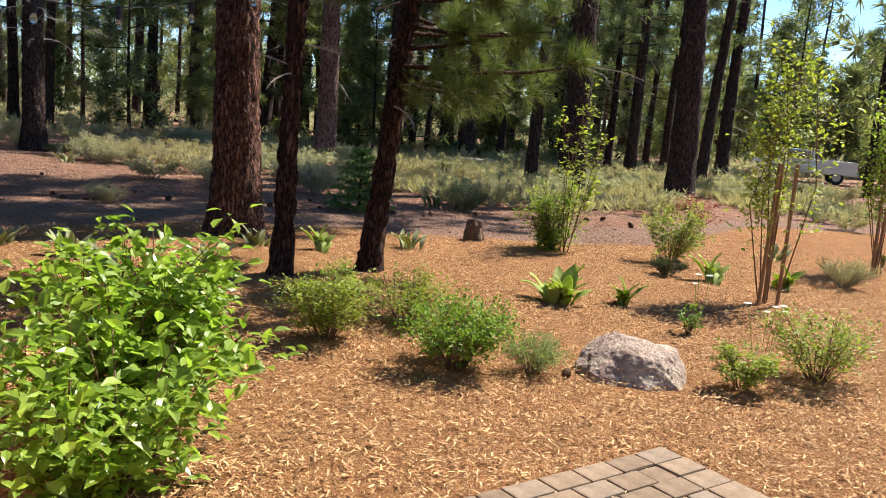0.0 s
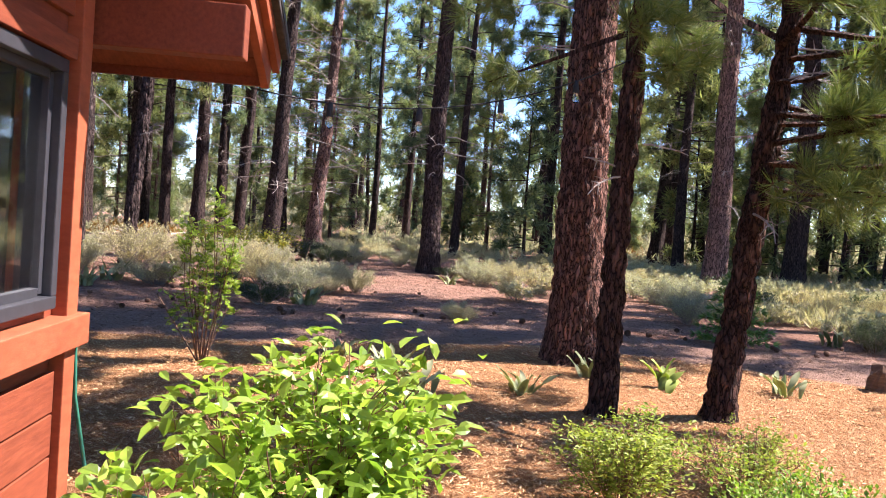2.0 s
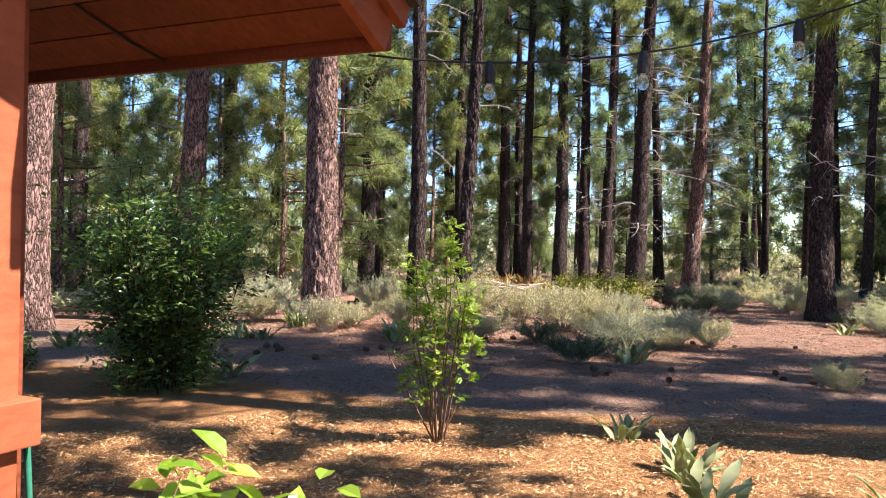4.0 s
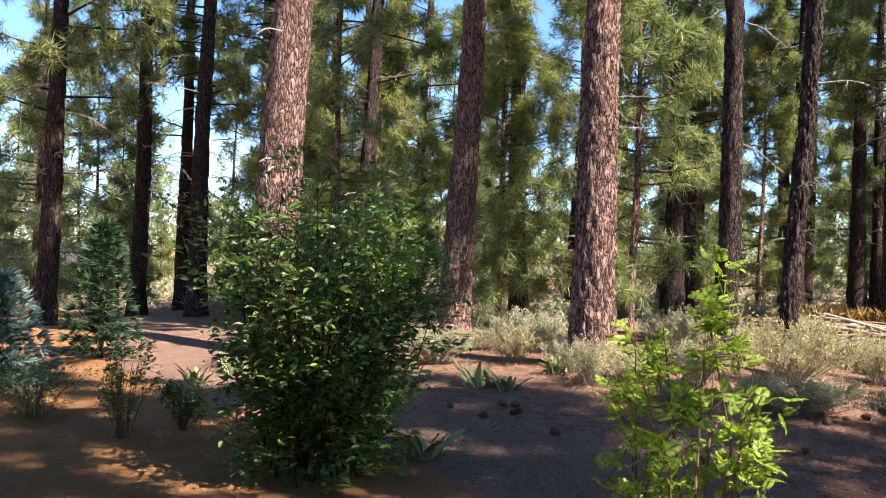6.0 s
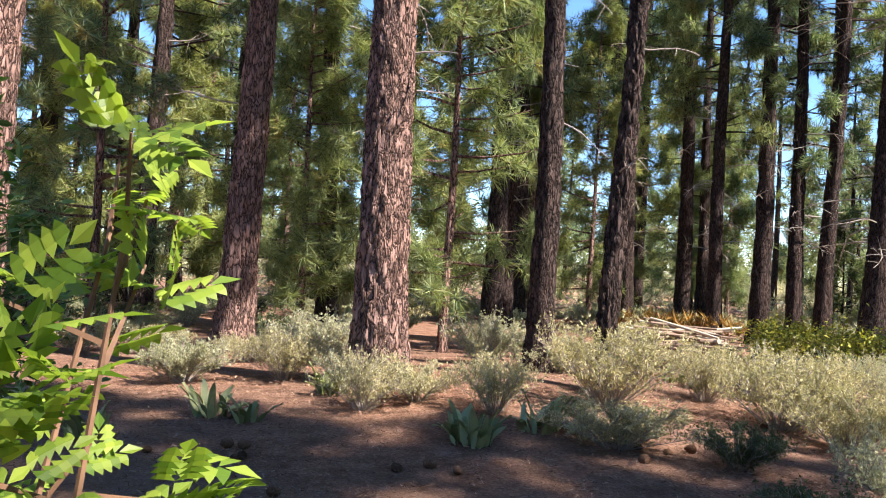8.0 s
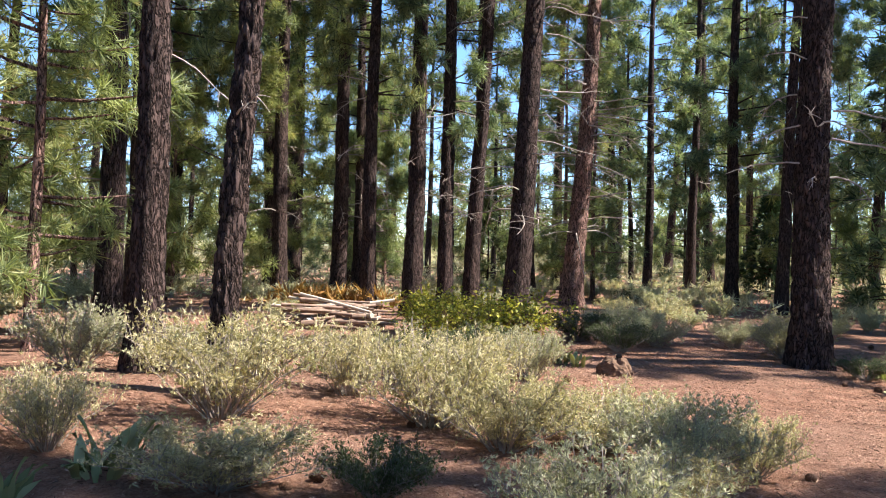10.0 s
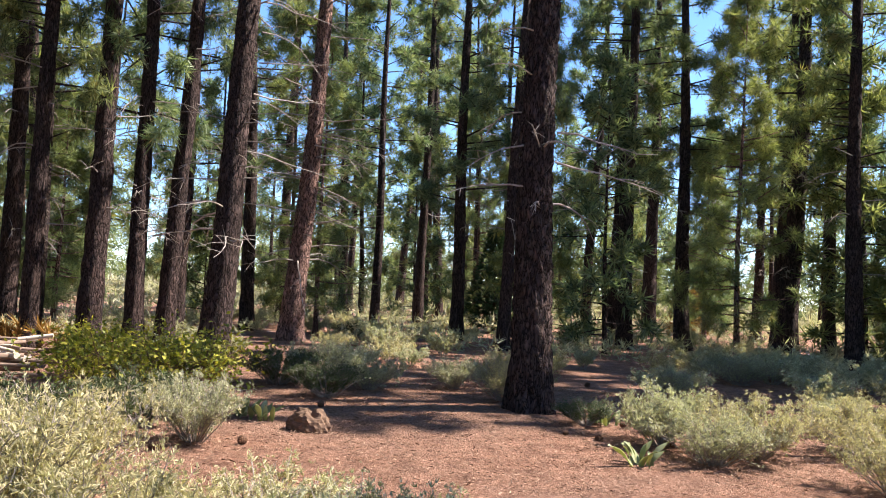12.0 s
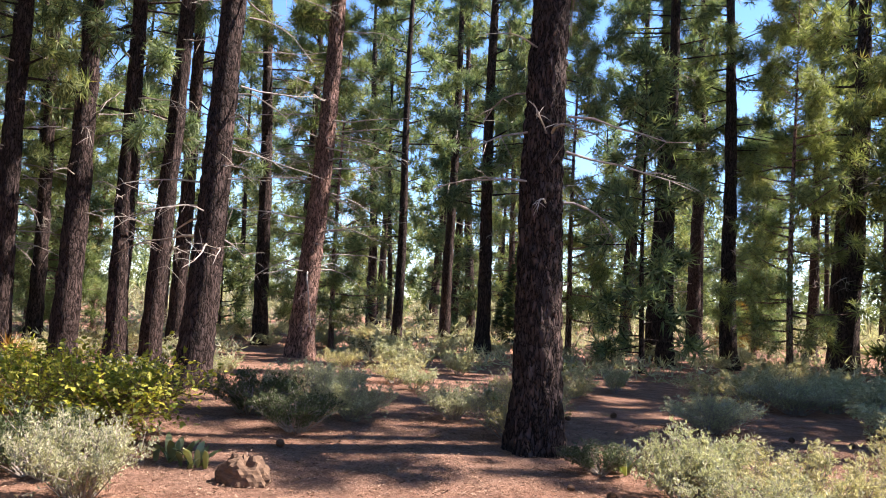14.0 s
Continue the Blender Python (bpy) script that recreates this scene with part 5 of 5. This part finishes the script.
# ---- dead wood, stumps, cones ----
def build_wood():
    rng = np.random.default_rng(31)
    for x, y, turn, ln, r, z, mat, label in ((0.9, 27.8, 15, 1.8, 0.06, 0.42, DEADWOOD, "bleached fallen limb lying on sagebrush"),):
        pts = [(-ln / 2, 0, 0), (-ln / 6, 0.04, 0.03), (ln / 6, -0.03, 0.02), (ln / 2, 0.05, 0.05)]
        ob = new("fallen_limb", Geo().tube(pts, [r, r * 0.9, r * 0.8, r * 0.5], 8).mesh("fallen_limb", mat, True))
        ob.matrix_world = pose(x, y, z, 0, 0, turn)
        tagged(ob, label, "fallen limb")
    # pile of cut logs: each log is a thing of its own
    base = pose(-18.7, 19.3, 0, 0, 0, 50)
    for layer, n in enumerate((9, 9, 8, 7, 6, 4)):
        for k in range(n):
            ln, r = 0.9 + 1.3 * rng.random(), 0.028 + 0.045 * rng.random() ** 2
            g = Geo().tube([(-ln / 2, 0, 0), (-ln / 5, 0.05 * rng.normal(), 0.01), (ln / 5, 0.05 * rng.normal(), 0), (ln / 2, 0, 0)], [r, r * 0.95, r * 0.9, r * 0.75], 9)
            ob = new("log", g.mesh("log", DEADWOOD if rng.random() < 0.3 else LOG, True))
            ob.matrix_world = base @ pose(rng.normal() * 0.25, (k - n / 2) * 0.15 + 0.07, 0.06 + layer * 0.085, 0, rng.normal() * 5, rng.normal() * 30)
            tagged(ob, "weathered cut log stacked in the pile", "log", "log pile")
    g = Geo()
    br = np.random.default_rng(33)
    n = 120
    p = np.stack([br.normal(size=n) * 0.8, br.normal(size=n) * 0.4, 0.15 + 0.4 * br.random(n)], 1)
    d = unit(br, n) + (0, 0, 0.9)
    g.scatter(*blades(br, 8, 0.9, 0.06), d, unit(br, n), p, np.full(n, 0.4))
    ob = new("dry_brush_heap", g.mesh("dry_brush_heap", NEEDLE_DEAD))
    ob.matrix_world = pose(-20.9, 20.7, 0, 0, 0, 45)
    tagged(ob, "heap of rust-red dry brush behind the logs", "brush heap", kind="stuff")
    for x, y, d, h, label in ((0.3, 12.25, 0.24, 0.24, "small weathered tree stump at the mulch edge"),):
        g = trunk_geo(rng, 8, d, (0, 0), 28, 50)
        v = np.concatenate(g.v)
        keep = h * (1 + 0.25 * np.sin(np.arctan2(v[:, 1], v[:, 0]) * 3))
        top = v[:, 2] > keep
        v[top, 2] = keep[top]
        v[top, :2] *= np.clip(1 - (np.concatenate(g.v)[top, 2] - h) / 0.5, 0, 1)[:, None]
        g.v = [v]
        ob = new("tree_stump", g.mesh("tree_stump", STUMPWOOD))
        put(tagged(ob, label, "stump"), x, y)
    # pine cones
    cone = Geo()
    k = 70
    i = np.arange(k)
    t = i / k
    a = i * 2.39996
    rr = 0.036 * np.sin(np.pi * (0.12 + 0.84 * t)) ** 0.7
    pos = np.stack([rr * 0.45 * np.cos(a), rr * 0.45 * np.sin(a), 0.004 + 0.095 * t], 1)
    ax = np.stack([np.cos(a), np.sin(a), 0.35 + 0.5 * t], 1)
    cone.scatter(np.array([(-0.3, 0, 0), (0.3, 0, 0), (0.45, 0.75, 0.08), (0, 1.05, 0.2), (-0.45, 0.75, 0.08), (0, 0.7, -0.12)]), np.array([(0, 1, 2), (0, 2, 3), (0, 3, 4), (1, 0, 5), (2, 5, 3), (3, 5, 4)]), ax, np.tile((0, 0, 1.0), (k, 1)), pos, rr * 0.9 + 0.006)
    cone.tube([(0, 0, 0), (0, 0, 0.05), (0, 0, 0.095)], [0.012, 0.016, 0.006], 7)
    me = cone.mesh("pine_cone", CONE)
    spots = [(-10.3, 12.15), (-10.15, 12.3), (-10.2, 12.55), (-9.9, 11.95), (0.62, 6.15)]
    for _ in range(60):
        x = -12 + 16 * rng.random()
        yf = float(np.interp(x, [p[0] for p in FAR], [p[1] for p in FAR]))
        spots.append((x, yf - 0.3 + 1.8 * rng.random()))
    for _ in range(26):
        spots.append((-14 + 7 * rng.random(), 14 + 12 * rng.random()))
    for x, y in spots:
        ob = new("pine_cone", me)
        s = 0.65 + 0.4 * rng.random()
        ob.matrix_world = pose(x, y, up(x, y) + 0.036 * s, 80 + rng.normal() * 15, rng.random() * 360, rng.random() * 360) @ Matrix.Scale(s, 4)
        tagged(ob, "open brown pine cone lying on the ground", "pine cone", "pine cones")


build_wood()


# ---- string lights ----
def build_lights():
    a, b = np.array([-3.5, 6.29, 2.25]), np.array([-1.74, 8.7, 2.9])
    t = np.linspace(0, 1, 24)
    pts = a + (b - a) * t[:, None]
    pts[:, 2] -= 0.245 * 4 * t * (1 - t)
    ob = thing("string_lights", "black outdoor string lights hung from the eave to a young pine", "string lights")
    part("cable", Geo().tube(pts, 0.005, 6), BLACK, ob)
    for k in (4, 9, 14, 19):
        p = pts[k]
        s = part("socket", Geo().tube([p + (0, 0, 0.006), p - (0, 0, 0.04), p - (0, 0, 0.09)], [0.014, 0.024, 0.024], 10), BLACK, ob)
        z = np.array([0.09, 0.105, 0.135, 0.16, 0.17])
        part("bulb", Geo().tube(np.stack([z * 0 + p[0], z * 0 + p[1], p[2] - z], 1), [0.015, 0.022, 0.027, 0.02, 0.004], 12), GLASS, ob, "clear glass bulb", True)


build_lights()


# ---- far things: parked pickup and a house ----
def build_pickup():
    ob = thing("pickup_truck", "white pickup truck parked beyond the trees", "pickup truck")
    body = Geo().box(pose(0, 0, 0.75), (5.3, 1.85, 0.5), 0.08).box(pose(-1.55, 0.86, 1.12), (2.1, 0.1, 0.3), 0.03).box(pose(-1.55, -0.86, 1.12), (2.1, 0.1, 0.3), 0.03).box(pose(-2.58, 0, 1.12), (0.1, 1.7, 0.3), 0.03).box(pose(1.95, 0, 1.05), (1.35, 1.75, 0.22), 0.08)
    part("body", body, WHITE, ob)
    part("cab", Geo().box(pose(0.4, 0, 1.42), (1.75, 1.65, 0.72), 0.16), WHITE, ob)
    for y in (-0.83, 0.83):
        part("window", Geo().box(pose(0.42, y, 1.48), (1.3, 0.03, 0.4), 0.01), TINT, ob)
    part("windscreen", Geo().box(pose(1.27, 0, 1.48, 0, -12), (0.03, 1.4, 0.42), 0.01), TINT, ob)
    part("bumper", Geo().box(pose(2.68, 0, 0.6), (0.12, 1.8, 0.2), 0.03), STEEL, ob)
    part("rear_bumper", Geo().box(pose(-2.68, 0, 0.6), (0.12, 1.8, 0.2), 0.03), STEEL, ob)
    for y in (-0.75, 0.75):
        part("tail_light", Geo().box(pose(-2.66, y, 0.95), (0.05, 0.14, 0.3), 0.01), RED, ob)
    for x in (-1.65, 1.65):
        for y in (-0.8, 0.8):
            a = np.linspace(-0.12, 0.12, 5)
            w = part("wheel", Geo().tube(np.stack([0 * a + x, a + y, 0 * a + 0.39], 1), [0.33, 0.39, 0.39, 0.39, 0.33], 20), BLACK, ob)
            part("rim", Geo().tube([(x, y - 0.135, 0.39), (x, y + 0.135, 0.39)], 0.22, 16), STEEL, w)
    ob.matrix_world = pose(20.2, 45.5, up(20.2, 45.5), 0, 0, 160)


build_pickup()


def build_house():
    x, y = -52, -6.5
    ob = thing("house", "low brown house with a dark roof beyond the pines", "house", pose(x, y, up(x, y), 0, 0, 18))
    part("wall", Geo().box(pose(0, 0, 1.2), (7, 9, 2.4)), BROWNWALL, ob)
    for s in (-1, 1):
        part("roof", Geo().box(pose(s * 2.0, 0, 2.95, 0, s * 17), (4.6, 10, 0.15)), SHINGLE, ob)
    for k in (-2.5, 0.5):
        w = part("window", Geo().box(pose(3.52, k, 1.35), (0.05, 1.3, 1.0)), TINT, ob)
        part("sill", Geo().box(pose(3.55, k, 0.8), (0.1, 1.5, 0.08)), DEADWOOD, w)


build_house()


# ---- loose chips and litter ----
def build_litter():
    rng = np.random.default_rng(71)
    chip_v = np.array([(-0.5, -0.04, 0), (0.5, -0.12, 0.05), (0.62, 0.05, 0), (-0.42, 0.13, 0.07)])
    chip_f = np.array([(0, 1, 2), (0, 2, 3)])

    def strew(name, label, n, where, size, mat, thick=1.0):
        p = where(n)
        m = len(p)
        a = rng.random(m) * 6.283
        ax = np.stack([np.cos(a), np.sin(a), rng.normal(size=m) * 0.22], 1)
        upv = np.array([0, 0, 1.0]) + rng.normal(size=(m, 3)) * 0.3
        pos = np.stack([p[:, 0], p[:, 1], lift(p[:, 0], p[:, 1]) + 0.012 + 0.012 * rng.random(m)], 1)
        g = Geo().scatter(chip_v[:, [1, 0, 2]], chip_f[:, ::-1], ax, upv, pos, size * (0.4 + 0.9 * rng.random(m) ** 2))
        ob = new(name, g.mesh(name, mat))
        tagged(ob, label, "litter", kind="stuff")

    def mulch(n):
        x, y = -7 + 12 * rng.random(n * 2), 3.2 + 9.5 * rng.random(n * 2) ** 1.35
        mul, _ = zones(x, y)
        out = mul > 0.55
        du, dv = x + 3.4, y - 5.0
        inside = (du * 0.848 + dv * 0.53 < 0.1) & (-du * 0.53 + dv * 0.848 < 0.1)
        pu, pv = (x - 0.95) * 0.82 + (y - 5.02) * 0.57, -(x - 0.95) * 0.57 + (y - 5.02) * 0.82
        patio = (pv < 0.02) & (pu < 0.05) & (pu > -1.5 + pv * 0.3)
        k = out & ~inside & (~patio | (rng.random(n * 2) < 0.5))
        return np.stack([x, y], 1)[k][:n]

    def woods(n):
        x, y = -16 + 19 * rng.random(n * 2), 7 + 18 * rng.random(n * 2)
        mul, _ = zones(x, y)
        return np.stack([x, y], 1)[mul < 0.4][:n]
    strew("wood_chips", "loose orange and straw-coloured wood chips", 150000, mulch, 0.034, CHIP)
    strew("bark_flakes", "brown bark flakes and cone scales on the forest floor", 26000, woods, 0.055, CONE)
    strew("needle_litter", "scattered twigs, bark flakes and dry needles", 120000, woods, 0.036, LITTER)


build_litter()
